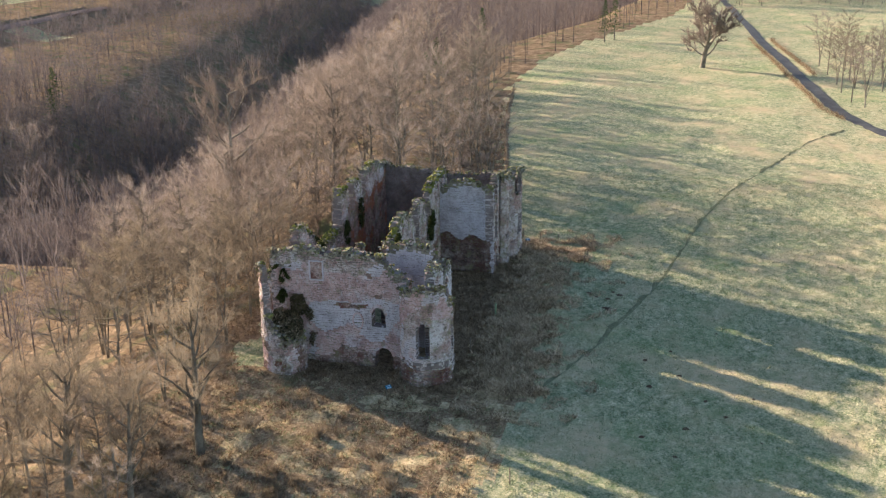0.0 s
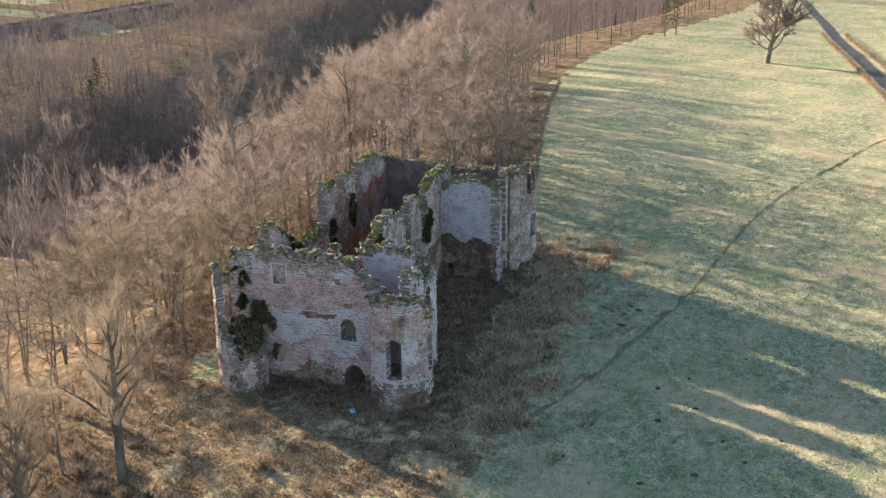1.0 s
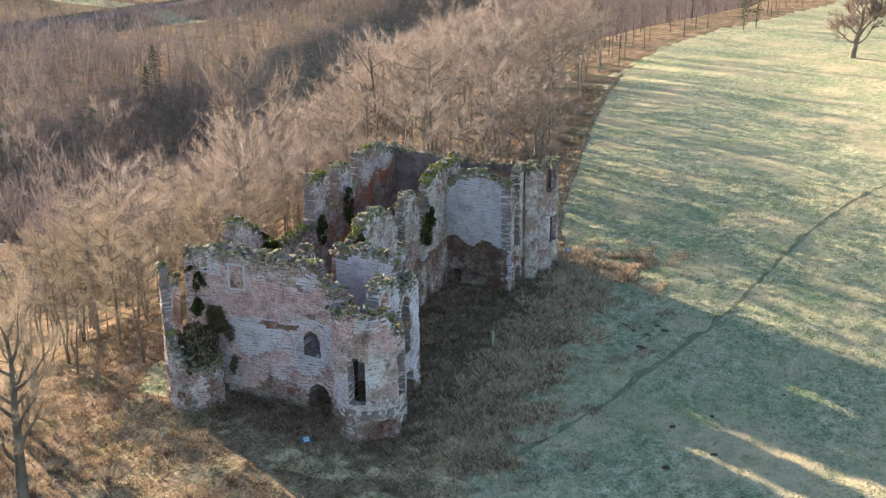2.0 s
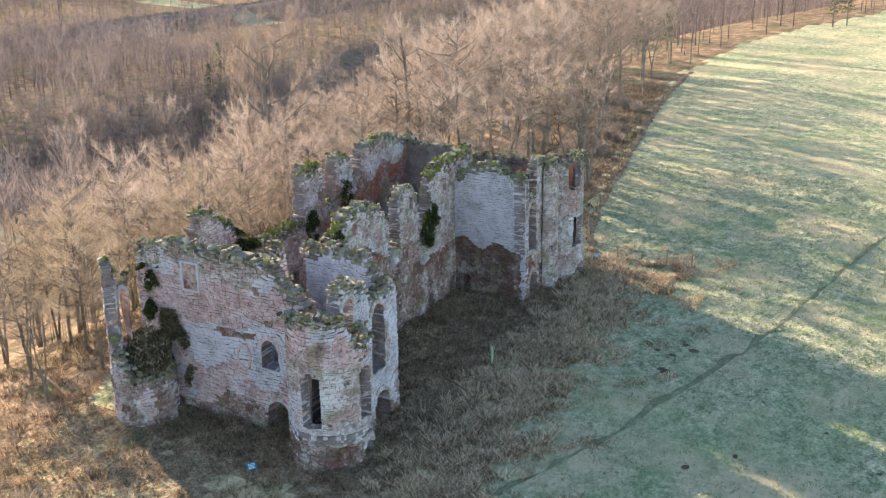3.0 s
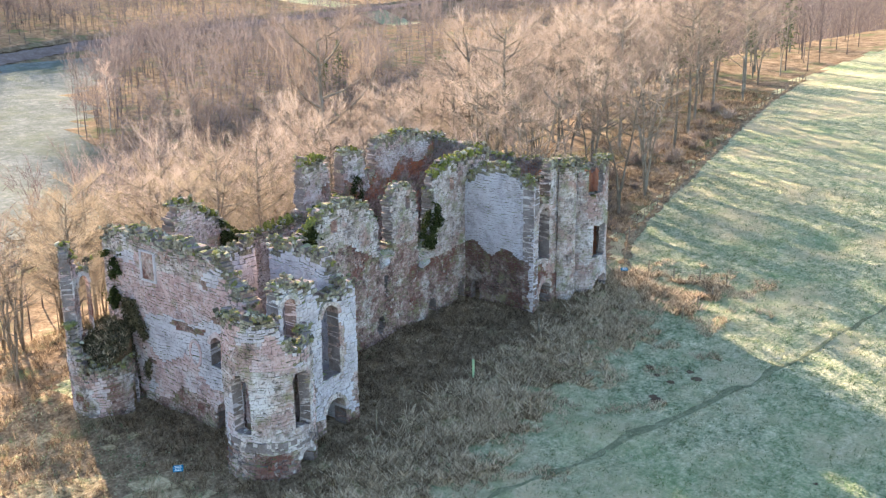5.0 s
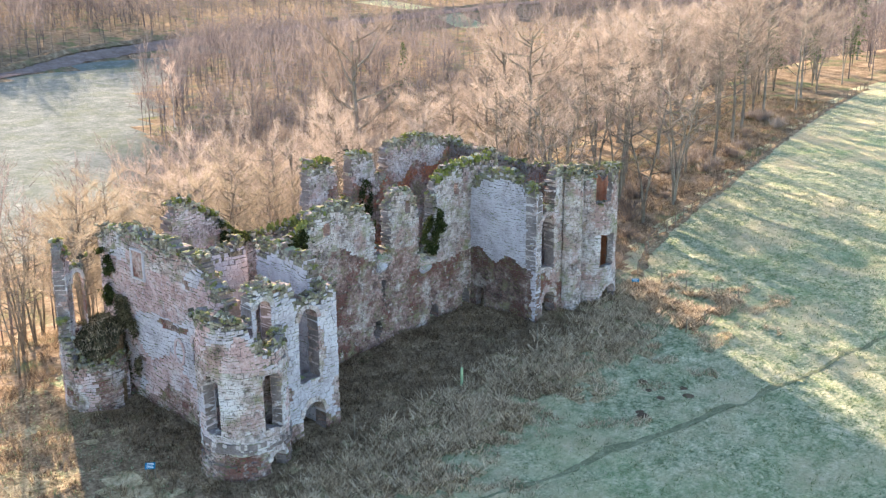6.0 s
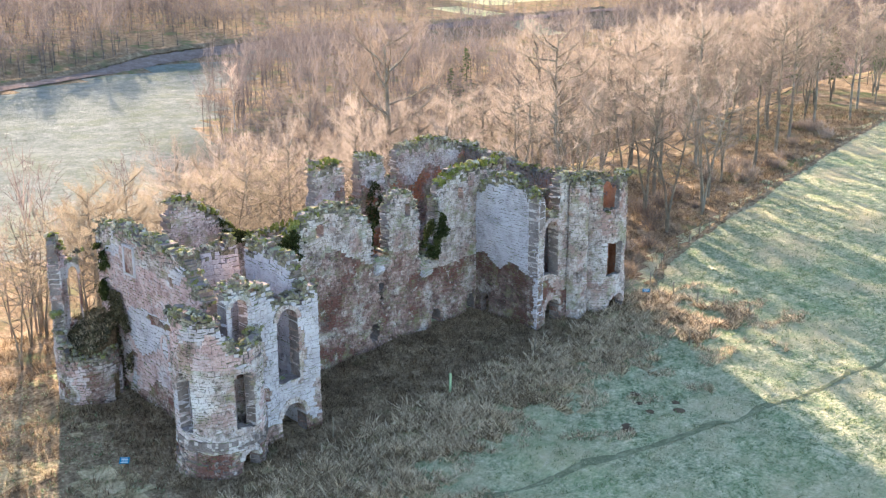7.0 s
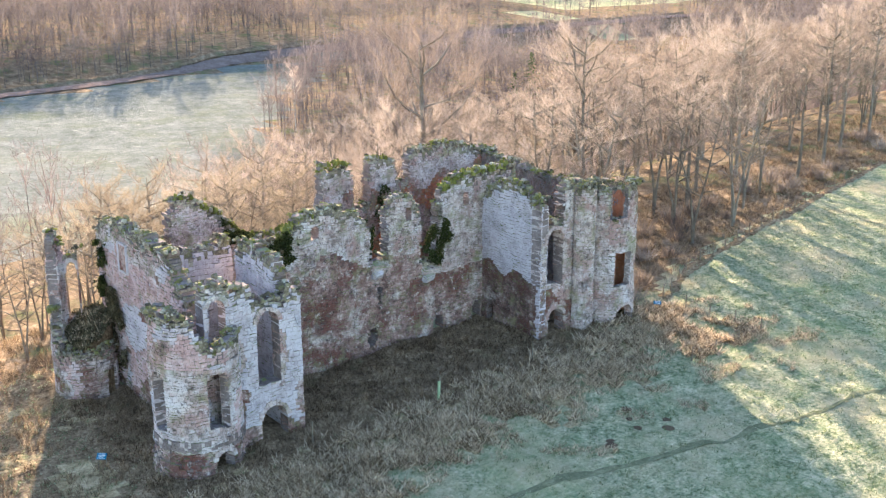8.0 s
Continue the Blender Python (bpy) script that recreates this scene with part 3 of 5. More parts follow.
# front tower of the left wing, open at the top: a high front broken down in a notch beside the front wall
TBX, TBY, TBR = -6.42, 0.75, 2.45
a = lambda deg, from_deg, radius: radians(deg - from_deg) * radius
pt, n = drum(TBX, TBY, TBR, 100, 345)
f = lambda deg: a(deg, 100, TBR)
tower_top = profile((0, 8.3), (f(150), 8.5), (f(180), 8.95), (f(238), 8.95), (f(246), 8.3), (f(256), 7.4), (f(272), 7.1), (f(300), 7.2), (n, 7.3))
raise_wall("tower", pt, n, 0.7, tower_top,
           [(f(172), f(202), 2.2, 5.5, "seg"), (f(260), f(290), 2.4, 5.6, "seg"), (f(266), f(294), -2, 1.05, "arch")],
           "broken round corner tower with tall window openings", 21, "grey", -0.6, ("brown", "rose", "pale"), True,
           mix=lambda s, z: 1 if z < 1.5 + noise.noise((s * 0.8, z, 6)) else (2 if noise.noise((s * 0.5, z * 0.35, 3)) > 0.1 else (3 if noise.noise((s * 0.6, z * 0.4, 15)) > 0.0 else 0)), course=0.19, size=(0.18, 0.42), pick=lambda s, z: z > 1.2 and f(178) < s < f(300) and z < 6.0)
pt, n = drum(TBX, TBY, TBR + 0.12, 120, 345)
raise_wall("string_course", pt, n, 0.3, lambda s: 1.75, [(0, n, -3, 1.3, "rect")], "moulded stone band round the tower", 22, "grey", -9, course=0.2, ragged=0.02)
pt, n = drum(TBX, TBY, TBR + 0.2, 110, 262)
raise_wall("tower_foot", pt, n, 0.45, profile((0, 0.5), (n / 2, 0.9), (n, 0.5)), [], "battered tower foot", 23, "brown", -9, ragged=0.35)

# rear tower of the left wing: a low drum with one tall splinter of wall
TAX, TAY, TAR = -8.05, 14.25, 2.0
pt, n = drum(TAX, TAY, TAR, 70, 330)
f2 = lambda deg: a(deg, 70, TAR)
raise_wall("tower", pt, n, 0.75, profile((0, 8.9), (f2(112), 8.6), (f2(114), 10.0), (f2(142), 10.2), (f2(146), 5.8), (f2(170), 4.4), (f2(200), 3.2), (f2(260), 2.9), (n, 3.2)),
           [(f2(74), f2(110), 4.4, 8.2, "arch"), (f2(290), f2(318), -1, 1.6, "arch")], "collapsed corner tower with one splinter still standing", 24, "grey", -0.3, ("brown", "rose"), True, mix=lambda s, z: 1 if noise.noise((s * 0.7, z * 0.6, 4)) > 0.15 else (2 if noise.noise((s * 0.6, z * 0.5, 9)) > 0.1 else 0))

# rubble and earth that fill the rear tower, sloping up to the wall
v, f = [], []
for i in range(13):
    for k in range(13):
        u, w = -1 + i / 6, -1 + k / 6
        q = max(abs(u), abs(w))
        n = math.hypot(u, w) or 1
        x, y = TAX + u / n * q * 1.8, TAY + w / n * q * 1.8
        v.append((x, y, 2.9 + 0.5 * (x - TAX + 2) + 0.25 * (y - TAY) + 0.35 * noise.noise((x * 1.3, y * 1.3, 2))))
for i in range(12):
    for k in range(12):
        f.append((13 * i + k, 13 * i + 13 + k, 13 * i + 14 + k, 13 * i + k + 1))
rim = [13 * i for i in range(13)] + [156 + k for k in range(1, 13)] + [13 * i + 12 for i in range(11, -1, -1)] + [k for k in range(11, 0, -1)]
low = len(v)
v += [(v[i][0], v[i][1], -1.0) for i in rim]
f += [(rim[i], rim[(i + 1) % len(rim)], low + (i + 1) % len(rim), low + i) for i in range(len(rim))]
under(part("rubble_fill", mesh_of("rubble_fill", v, f, ROUGH, True), None, "overgrown rubble choking the collapsed tower"), castle)

# front tower of the right wing
pt, n = drum(25.7, 0.1, 2.0, 185, 400)
f3 = lambda deg: a(deg, 185, 2.0)
raise_wall("tower", pt, n, 0.5, profile((0, 11.4), (f3(250), 11.5), (f3(300), 11.8), (n, 11.2)),
           [(f3(226), f3(264), 9.4, 13, "rect"), (f3(240), f3(280), 4.5, 7.0, "rect"), (f3(244), f3(292), -1, 2.9, "arch")], "round corner tower with red-lined window openings", 25, "grey", -0.3, two=True)

# added lining behind the openings; its colour carries the sunlit glow inside
v, f = [], []
for i in range(15):
    q = radians(-30 + i * 10)
    for z in (1.4, 10.6 + 0.3 * math.sin(i * 1.7)):
        v.append((25.7 + 1.44 * math.cos(q), 0.1 + 1.44 * math.sin(q), z))
for i in range(14):
    f.append((2 * i + 1, 2 * i + 3, 2 * i + 2, 2 * i))
k = len(v)
v += [(25.7 + (x - 25.7) * 1.04, 0.1 + (y - 0.1) * 1.04, z) for x, y, z in v]
f += [(k + 2 * i, k + 2 * i + 2, k + 2 * i + 3, k + 2 * i + 1) for i in range(14)] + [(2 * i + 1, k + 2 * i + 1, k + 2 * i + 3, 2 * i + 3) for i in range(14)]
under(part("inner_lining", mesh_of("inner_lining", v, f, SUNLIT_RED, True), None, "red plaster lining inside the tower"), castle)



def block(name, x, y, z, sx, sy, sz, mat, turn=(0, 0, 0), bevel=0.03, label=""):
    bm = bmesh.new()
    bmesh.ops.create_cube(bm, size=1, matrix=pose(x, y, z, *turn) @ Matrix.Diagonal((sx, sy, sz, 1)))
    bmesh.ops.bevel(bm, geom=bm.edges[:], offset=bevel, segments=2, affect="EDGES")
    me = bpy.data.meshes.new(name)
    bm.to_mesh(me)
    bm.free()
    me.materials.append(mat)
    return under(part(name, me, None, label), castle)


# moulded frame of a lost carved panel on the end wall, and pale sills of the broken windows
for dy, dz, sy, sz in ((0, 0.68, 1.45, 0.14), (0, -0.68, 1.45, 0.14), (0.66, 0, 0.13, 1.24), (-0.66, 0, 0.13, 1.24)):
    block("panel_frame", -6.06, 11.5 + dy, 9.0 + dz * 1.35, 0.16, sy, sz * (1 if sz < 0.5 else 1.4), STONE["pale"])
block("carved_panel", -6.02, 11.5, 9.0, 0.1, 1.2, 1.75, STONE["brown"], label="worn red sandstone panel in a moulded frame")
v, f = [], []
for i in range(28):
    q = 6.283 * i / 28
    for e, d in ((1.0, 0.02), (1.0, -0.11), (0.78, -0.11), (0.78, 0.02)):
        v.append((-6.0 + d, 7.55 + 0.55 * e * math.cos(q), 4.3 + 0.9 * e * math.sin(q)))
    f += [(4 * i + k, 4 * i + (k + 1) % 4, (4 * i + 4) % 112 + (k + 1) % 4, (4 * i + 4) % 112 + k) for k in range(4)]
under(part("oval_moulding", mesh_of("oval_moulding", v, f, STONE["rose"], True), None, "worn oval stone moulding on the wall"), castle)
for x, z, w in ((9.9, 6.75, 1.5), (14.3, 5.7, 1.7)):
    block("window_sill", x, 6.4, z, w, 0.7, 0.5, STONE["grey"], (28, 4, 0), 0.12, "pale broken window sill")
    block("window_sill", x - 0.3, 6.25, z - 0.5, w * 0.6, 0.5, 0.6, STONE["pale"], (38, -9, 6), 0.12, "pale broken window sill")


# ---------------------------------------------------------------- trees
def tube(v, f, pts, radii, sides=5):
    k0 = len(v)
    prev = None
    for i, (p, r) in enumerate(zip(pts, radii)):
        d = (pts[min(i + 1, len(pts) - 1)] - pts[max(i - 1, 0)]).normalized()
        u = d.orthogonal().normalized() if prev is None else (prev - d * prev.dot(d)).normalized()
        prev = u
        w = d.cross(u)
        for q in range(sides):
            t = 6.283 * q / sides
            v.append(p + (u * math.cos(t) + w * math.sin(t)) * r)
        if i:
            a0, b0 = k0 + (i - 1) * sides, k0 + i * sides
            for q in range(sides):
                q2 = (q + 1) % sides
                f.append((a0 + q, a0 + q2, b0 + q2, b0 + q))


def bare_tree(seed, height, spread, limbs, subs, twigs, fork=0.3, thick=0.0095, up=0.5, girth=0.016, stems=1, droop=0.06, long=(0.4, 1.3)):
    """A leafless tree: tapered trunk and limbs in one mesh, its fine twigs in another."""
    r = random.Random(seed)
    v, f, tv, tf = [], [], [], []
    jit = lambda s: Vector((r.uniform(-s, s), r.uniform(-s, s), r.uniform(-s, s)))

    def grow(p, d, length, r0, r1, n, bend, lift, sides):
        pts, radii = [p.copy()], [r0]
        for i in range(n):
            d = (d + jit(bend) + Vector((0, 0, lift))).normalized()
            p = p + d * (length / n)
            pts.append(p.copy())
            radii.append(r0 + (r1 - r0) * (i + 1) / n)
        tube(v, f, pts, radii, sides)
        return pts

    def twig(p, d, length):
        side = d.cross(jit(1)).normalized() * thick
        k = len(tv)
        tv.extend((p - side, p + side, p + d * length))
        tf.append((k, k + 1, k + 2))

    for _ in range(stems):
        lean = jit(0.10 if stems == 1 else 0.3)
        trunk = grow(Vector((0, 0, -0.5)), (Vector((lean.x, lean.y, 1))).normalized(), height * 0.8, height * girth, height * girth * 0.2, 8, 0.07, 0.06, 6)
        for i in range(limbs):
            at = fork + (1 - fork) * (i + r.random()) / limbs
            idx = at * (len(trunk) - 1)
            q = int(min(idx, len(trunk) - 2))
            p = trunk[q].lerp(trunk[q + 1], idx - q)
            ang = i * 2.4 + r.uniform(-0.5, 0.5)
            out = Vector((math.cos(ang), math.sin(ang), up * r.uniform(0.5, 1.4)))
            ln = spread * r.uniform(0.7, 1.15) * (1.15 - 0.55 * at)
            limb = grow(p, out.normalized(), ln, height * girth * 0.4 * (1.15 - 0.6 * at), 0.025, 5, 0.22, 0.09, 4)
            for j in range(subs):
                t2 = r.uniform(0.2, 1.0)
                ix = t2 * (len(limb) - 1)
                q = int(min(ix, len(limb) - 2))
                p2 = limb[q].lerp(limb[q + 1], ix - q)
                d2 = ((limb[q + 1] - limb[q]).normalized() + jit(0.9) + Vector((0, 0, 0.25))).normalized()
                sub = [p2, p2 + d2 * ln * r.uniform(0.15, 0.3)]
                sub.append(sub[1] + (d2 + jit(0.35) + Vector((0, 0, droop + 0.1))).normalized() * ln * r.uniform(0.15, 0.3))
                side = d2.cross(jit(1)).normalized() * 0.024
                k = len(tv)
                tv.extend((p2 - side, p2 + side, sub[1], sub[1] - side * 0.6, sub[1] + side * 0.6, sub[2]))
                tf.extend(((k, k + 1, k + 2), (k + 3, k + 4, k + 5)))
                for _2 in range(twigs):
                    t3 = r.uniform(0.1, 1.0)
                    ix = t3 * (len(sub) - 1)
                    q = int(min(ix, len(sub) - 2))
                    p3 = sub[q].lerp(sub[q + 1], ix - q)
                    d3 = ((sub[q + 1] - sub[q]).normalized() * 0.7 + jit(0.85) + Vector((0, 0, 0.25 if droop > 0 else -0.2))).normalized()
                    twig(p3 + jit(0.08), d3, r.uniform(*long))
    return v, f, tv, tf


def broom_tree(seed, height, spread, limbs, subs, twigs, stems=1, low=0.3):
    """A leafless tree with a rounded crown: limbs arch up and out, and fine twigs stand away from the crown's heart."""
    r = random.Random(seed)
    v, f, tv, tf = [], [], [], []
    jit = lambda s: Vector((r.gauss(0, s), r.gauss(0, s), r.gauss(0, s)))
    heart = Vector((0, 0, height * 0.5))

    def flat(p, q, wide):
        side = (q - p).cross(jit(1)).normalized() * wide
        k = len(tv)
        tv.extend((p - side, p + side, q))
        tf.append((k, k + 1, k + 2))

    for st in range(stems):
        a0 = 6.283 * st / stems + r.uniform(-0.5, 0.5)
        lean = 0.0 if stems == 1 else 0.14
        pts = [Vector((0, 0, -0.6))]
        for i in range(1, 7):
            t = i / 6
            pts.append(Vector((math.cos(a0), math.sin(a0), 0)) * height * lean * t ** 1.4 + Vector((0, 0, height * 0.8 * t)) + jit(0.10))
        tube(v, f, pts, [height * 0.012 * (1 - 0.85 * i / 6) / math.sqrt(stems) + 0.012 for i in range(7)], 5)
        for i in range(limbs):
            at = low + (0.96 - low) * (i + r.random()) / limbs
            q = min(int(at * 6), 5)
            p0 = pts[q].lerp(pts[q + 1], at * 6 - q)
            ang = i * 2.4 + r.uniform(-0.5, 0.5)
            reach = spread * math.sqrt(max(1 - ((at - 0.45) / 0.62) ** 2, 0.08)) * r.uniform(0.7, 1.1)
            tip = Vector((p0.x + reach * math.cos(ang), p0.y + reach * math.sin(ang), min(p0.z + reach * r.uniform(0.4, 0.9), height * (0.95 - 0.3 * (reach / spread) ** 2))))
            mid = p0.lerp(tip, 0.5) + Vector((0, 0, -0.06 * reach)) + jit(0.12)
            tube(v, f, [p0, mid, tip], [height * 0.0042, height * 0.0028, 0.012], 3)
            for j in range(subs):
                t = r.uniform(0.25, 1.0)
                b0 = p0.lerp(mid, t * 2) if t < 0.5 else mid.lerp(tip, t * 2 - 1)
                out = ((b0 - heart).normalized() + (tip - p0).normalized() * 0.4 + Vector((0, 0, 0.25)) + jit(0.5)).normalized()
                b1 = b0 + out * spread * r.uniform(0.12, 0.3)
                flat(b0, b1, 0.016)
                for _ in range(twigs):
                    c = b0.lerp(b1, r.uniform(0.15, 1.0)) + jit(0.05)
                    d = (out * 0.7 + jit(0.75) + Vector((0, 0, 0.1))).normalized()
                    flat(c, c + d * r.uniform(0.3, 0.95), r.uniform(0.005, 0.0095))
    return v, f, tv, tf


def tree_thing(name, data, bark, twigs, label, category="tree"):
    v, f, tv, tf = data
    ob = new(name)
    tagged(ob, label, category)
    part("trunk", mesh_of("trunk", v, f, bark, True), ob)
    part("crown", mesh_of("crown", tv, tf, twigs), ob, "leafless fine twigs")
    return ob


def conifer(seed, height, width):
    """A conifer: trunk and drooping tiers of needled branches."""
    r = random.Random(seed)
    v, f, tv, tf = [], [], [], []
    tube(v, f, [Vector((0, 0, -0.5)), Vector((0.1, 0, height * 0.5)), Vector((0, 0.05, height))], [height * 0.016, height * 0.01, 0.02], 6)
    n = 60
    for i in range(n):
        z = height * (0.25 + 0.75 * i / n)
        ln = width * (1 - (i / n) ** 1.3) * r.uniform(0.6, 1.1) + 0.25
        a0 = i * 2.4
        d = Vector((math.cos(a0), math.sin(a0), r.uniform(-0.3, 0.1)))
        for k in range(16):
            t = r.uniform(0.1, 1)
            p = Vector((0, 0, z)) + d * ln * t
            e = p + Vector((r.uniform(-1, 1), r.uniform(-1, 1), r.uniform(-0.9, 0.3))) * 0.5
            s = Vector((r.uniform(-1, 1), r.uniform(-1, 1), r.uniform(-1, 1))) * 0.1
            q = len(tv)
            tv.extend((p - s, p + s, e))
            tf.append((q, q + 1, q + 2))
    return v, f, tv, tf


KINDS = [
    tree_thing("tree", broom_tree(1, 17, 4.8, 20, 24, 7, low=0.35), BARK, TWIG, "leafless brown broadleaf tree on the wooded bank"),
    tree_thing("tree", broom_tree(2, 19, 5.4, 22, 24, 7, low=0.38), BARK, TWIG, "tall leafless broadleaf tree in the wood"),
    tree_thing("tree", broom_tree(3, 16, 3.5, 11, 20, 6, stems=2, low=0.32), BARK, TWIG, "young leafless tree with upright branches"),
    tree_thing("tree", broom_tree(4, 15, 4.1, 13, 26, 7, stems=2), BARK, TWIG_TAN, "tan-twigged leafless tree on the bank"),
    tree_thing("tree", broom_tree(5, 14, 3.9, 10, 22, 7, stems=3), BARK, TWIG_TAN, "low tan-twigged leafless tree with several stems"),
    tree_thing("tree", broom_tree(6, 16, 4.5, 22, 28, 7), BARK, TWIG_TAN, "pale leafless tree with a bushy crown"),
    tree_thing("tree", broom_tree(7, 16, 3.1, 9, 18, 6, stems=3, low=0.3), BARK, TWIG, "slender leafless tree at the field edge"),
    tree_thing("tree", bare_tree(8, 19, 7.5, 16, 8, 50, up=0.55, girth=0.02, fork=0.2), BARK, TWIG, "great spreading leafless tree with weeping twigs"),
    tree_thing("tree", bare_tree(9, 15, 7.6, 20, 9, 60, up=0.6, girth=0.04, fork=0.22, thick=0.035), BARK, TWIG, "lone spreading leafless oak in the pasture"),
    tree_thing("tree", bare_tree(10, 14, 4.8, 16, 9, 44, up=0.8, girth=0.03, fork=0.3), BARK, TWIG_TAN, "bare tree with a forked grey trunk"),
    tree_thing("birch", bare_tree(11, 15, 2.6, 12, 6, 34, up=1.0, girth=0.009, fork=0.3), WHITE_BARK, TWIG_PALE, "pale slender birch beside the frosted meadow"),
    tree_thing("conifer", conifer(12, 14, 3.0), BARK, NEEDLE, "dark green conifer among bare trees", "conifer"),
    tree_thing("tree", broom_tree(14, 15, 3.9, 11, 13, 5, stems=2), BARK, TWIG_TAN, "thin young leafless tree with few twigs on the bank"),
    tree_thing("conifer", conifer(13, 10, 2.6), BARK, NEEDLE, "young green conifer at the wood", "conifer"),
]
rt = random.Random(77)
spots = []


def free(x, y, gap):
    return all((x - p) ** 2 + (y - q) ** 2 > gap * gap for p, q in spots)


def plant(kind, x, y, size=1.0, group="bare trees of the wood", label=""):
    spots.append((x, y))
    ob = copy_thing(KINDS[kind], pose(x, y, gz(x, y), 0, 0, rt.uniform(0, 360)))
    ob.scale = (size, size, size * rt.uniform(0.92, 1.08))
    return tagged(ob, label, group=group)


# single trees with places of their own
plant(8, 158, -19, 1.08, "", "lone spreading leafless oak in the pasture")
plant(9, -24.2, 14.9, 1.0, "", "bare tree with a forked grey trunk beside the ruin")
plant(9, -31.0, 22.5, 0.95, "", "bare tree with a forked grey trunk on the bank")
plant(5, -28.5, 20.0, 0.7)
for x, y, k, q in ((-33.5, 15.5, 9, 0.8), (-38, 19, 5, 0.62), (-30, 27, 5, 0.7), (-26, 25, 3, 0.72), (-36, 25, 4, 0.75), (-41, 15, 4, 0.6)):
    plant(k, x, y, q)
plant(7, 41, 43, 1.5, "", "great spreading leafless tree with weeping twigs")
plant(7, 66, 44, 0.9)
plant(10, 88.6, 155, 1.25, "", "tall pale birch standing alone by the frosted meadow")
for x, y, s in ((84, 128, 1.0), (97, 138, 0.9), (104, 122, 1.05), (90, 112, 0.95), (118, 134, 1.0)):
    plant(7, x, y, s, "great trees of the valley", "great spreading leafless tree beside the frosted meadow")
for x, y, k in ((43.5, 6.5, 2), (50, 7.2, 6), (56, 10.5, 2), (39, 12, 2), (48, 15, 2), (34, 10, 6), (62, 13, 2), (70, 14, 0), (78, 16, 1), (86, 19, 0), (46, 11, 6), (53, 15, 0), (33, 15, 2), (41, 18, 1), (66, 19, 1), (58, 18, 0), (94, 20, 1), (102, 19, 0)):
    plant(k, x, y, rt.uniform(0.95, 1.1))
for x, y in ((117, -50), (121, -48), (126, -51), (131, -47), (136, -50), (141, -47), (147, -50), (153, -46), (158, -50), (164, -45), (150, -55), (168, -51), (133, -55), (143, -56)):
    plant(rt.choice((2, 6, 5)), x, y, rt.uniform(0.7, 0.95), "trees beside the road")
for x, y, k in ((118, 36, 13), (124, 33, 13), (130, 37, 13), (136, 32, 13), (143, 35, 13), (150, 31, 13), (157, 33, 11), (196, 8, 11), (202, 6, 11), (150, 150, 11), (163, 158, 11)):
    plant(k, x, y, rt.uniform(0.8, 1.15) * (1.0 if y > 100 else 0.85), "conifers of the valley")

def belt(x):
    """How far the tall trees on the bank reach before the open valley."""
    return float(np.interp(x, [-45, -20, 0, 20, 32, 45, 60, 90, 130], [34, 37, 40, 52, 55, 53, 50, 56, 60]))


count = 0
for _ in range(9000):
    if count >= 260:
        break
    x = rt.uniform(-40, 132) if rt.random() < 0.7 else rt.uniform(-30, 40)
    d = rt.uniform(1.5, 46) if x < 32 else rt.uniform(3.5, 46)
    y = wood_edge(x) + d
    if -13 < x < 32 and y < 21.5 or y > belt(x):
        continue
    thin = -27 < x - 0.437 * (y - 6) < -12 and x < 6
    edge = x > 28 and d < 17
    if 28 < x < 80 and d < 15:
        continue
    if not free(x, y, 5.2 if edge else ((3.4 if x < -23 else 5.0 if x < -6 else 3.8) if x < 38 else 4.2)):
        continue
    tan = x < 16 + rt.uniform(-10, 14)
    size = rt.uniform(0.8, 1.05)
    if x < 42 and not edge:  # crowns on the bank reach about the same height, whatever the fall of the ground
        size = (rt.uniform(9.5, 13.5) - 0.22 * max(0, y - 33) - gz(x, y)) / 17
    if x < -20:
        size *= 0.75
    plant(12 if thin else 6 if edge and rt.random() < 0.7 else rt.choice((0, 2, 5, 9) if x < -23 else (3, 4, 5, 5) if tan else (0, 1, 2, 0, 7)), x, y, size)
    count += 1
for k in KINDS:
    for o in (*k.children_recursive, k):
        bpy.data.objects.remove(o)


# far woods in one piece
def far_tree(seed, height, spread, twigs, long=(0.8, 2.6), wide=(0.018, 0.04)):
    r = np.random.RandomState(seed)
    tris = []
    for k in range(3):
        a0, a1 = k * 2.094, (k + 1) * 2.094
        w = height * 0.008
        p0, p1 = (w * np.cos(a0), w * np.sin(a0), -0.5), (w * np.cos(a1), w * np.sin(a1), -0.5)
        tris.append((p0, p1, (0, 0, height * 0.75)))
    limbs = 16
    for k in range(limbs):
        h0 = r.uniform(0.25, 0.7)
        a = k * 2.4 + r.uniform(-0.4, 0.4)
        h1 = min(h0 + r.uniform(0.12, 0.35), 0.93)
        env = spread * np.sqrt(max(1 - ((h1 - 0.55) / 0.48) ** 2, 0.05)) * r.uniform(0.5, 1.0)
        p0 = np.array((0, 0, h0 * height))
        p1 = np.array((env * np.cos(a), env * np.sin(a), h1 * height))
        s = np.array((-np.sin(a), np.cos(a), 0)) * height * 0.0035
        tris.append((p0 - s, p0 + s, p1))
        u = (p1 - p0) / np.linalg.norm(p1 - p0)
        for _ in range(twigs // limbs):
            c = p0 + (p1 - p0) * r.uniform(0.3, 1.05) + r.normal(0, 0.055 * spread, 3)
            d = u * 0.9 + np.array((0, 0, 0.2)) + r.normal(0, 0.5, 3)
            d = d / np.linalg.norm(d) * r.uniform(*long)
            s = np.cross(d, r.uniform(-1, 1, 3))
            s = s / np.linalg.norm(s) * r.uniform(*wide)
            tris.append((c - s, c + s, c + d))
    return np.array(tris, float)


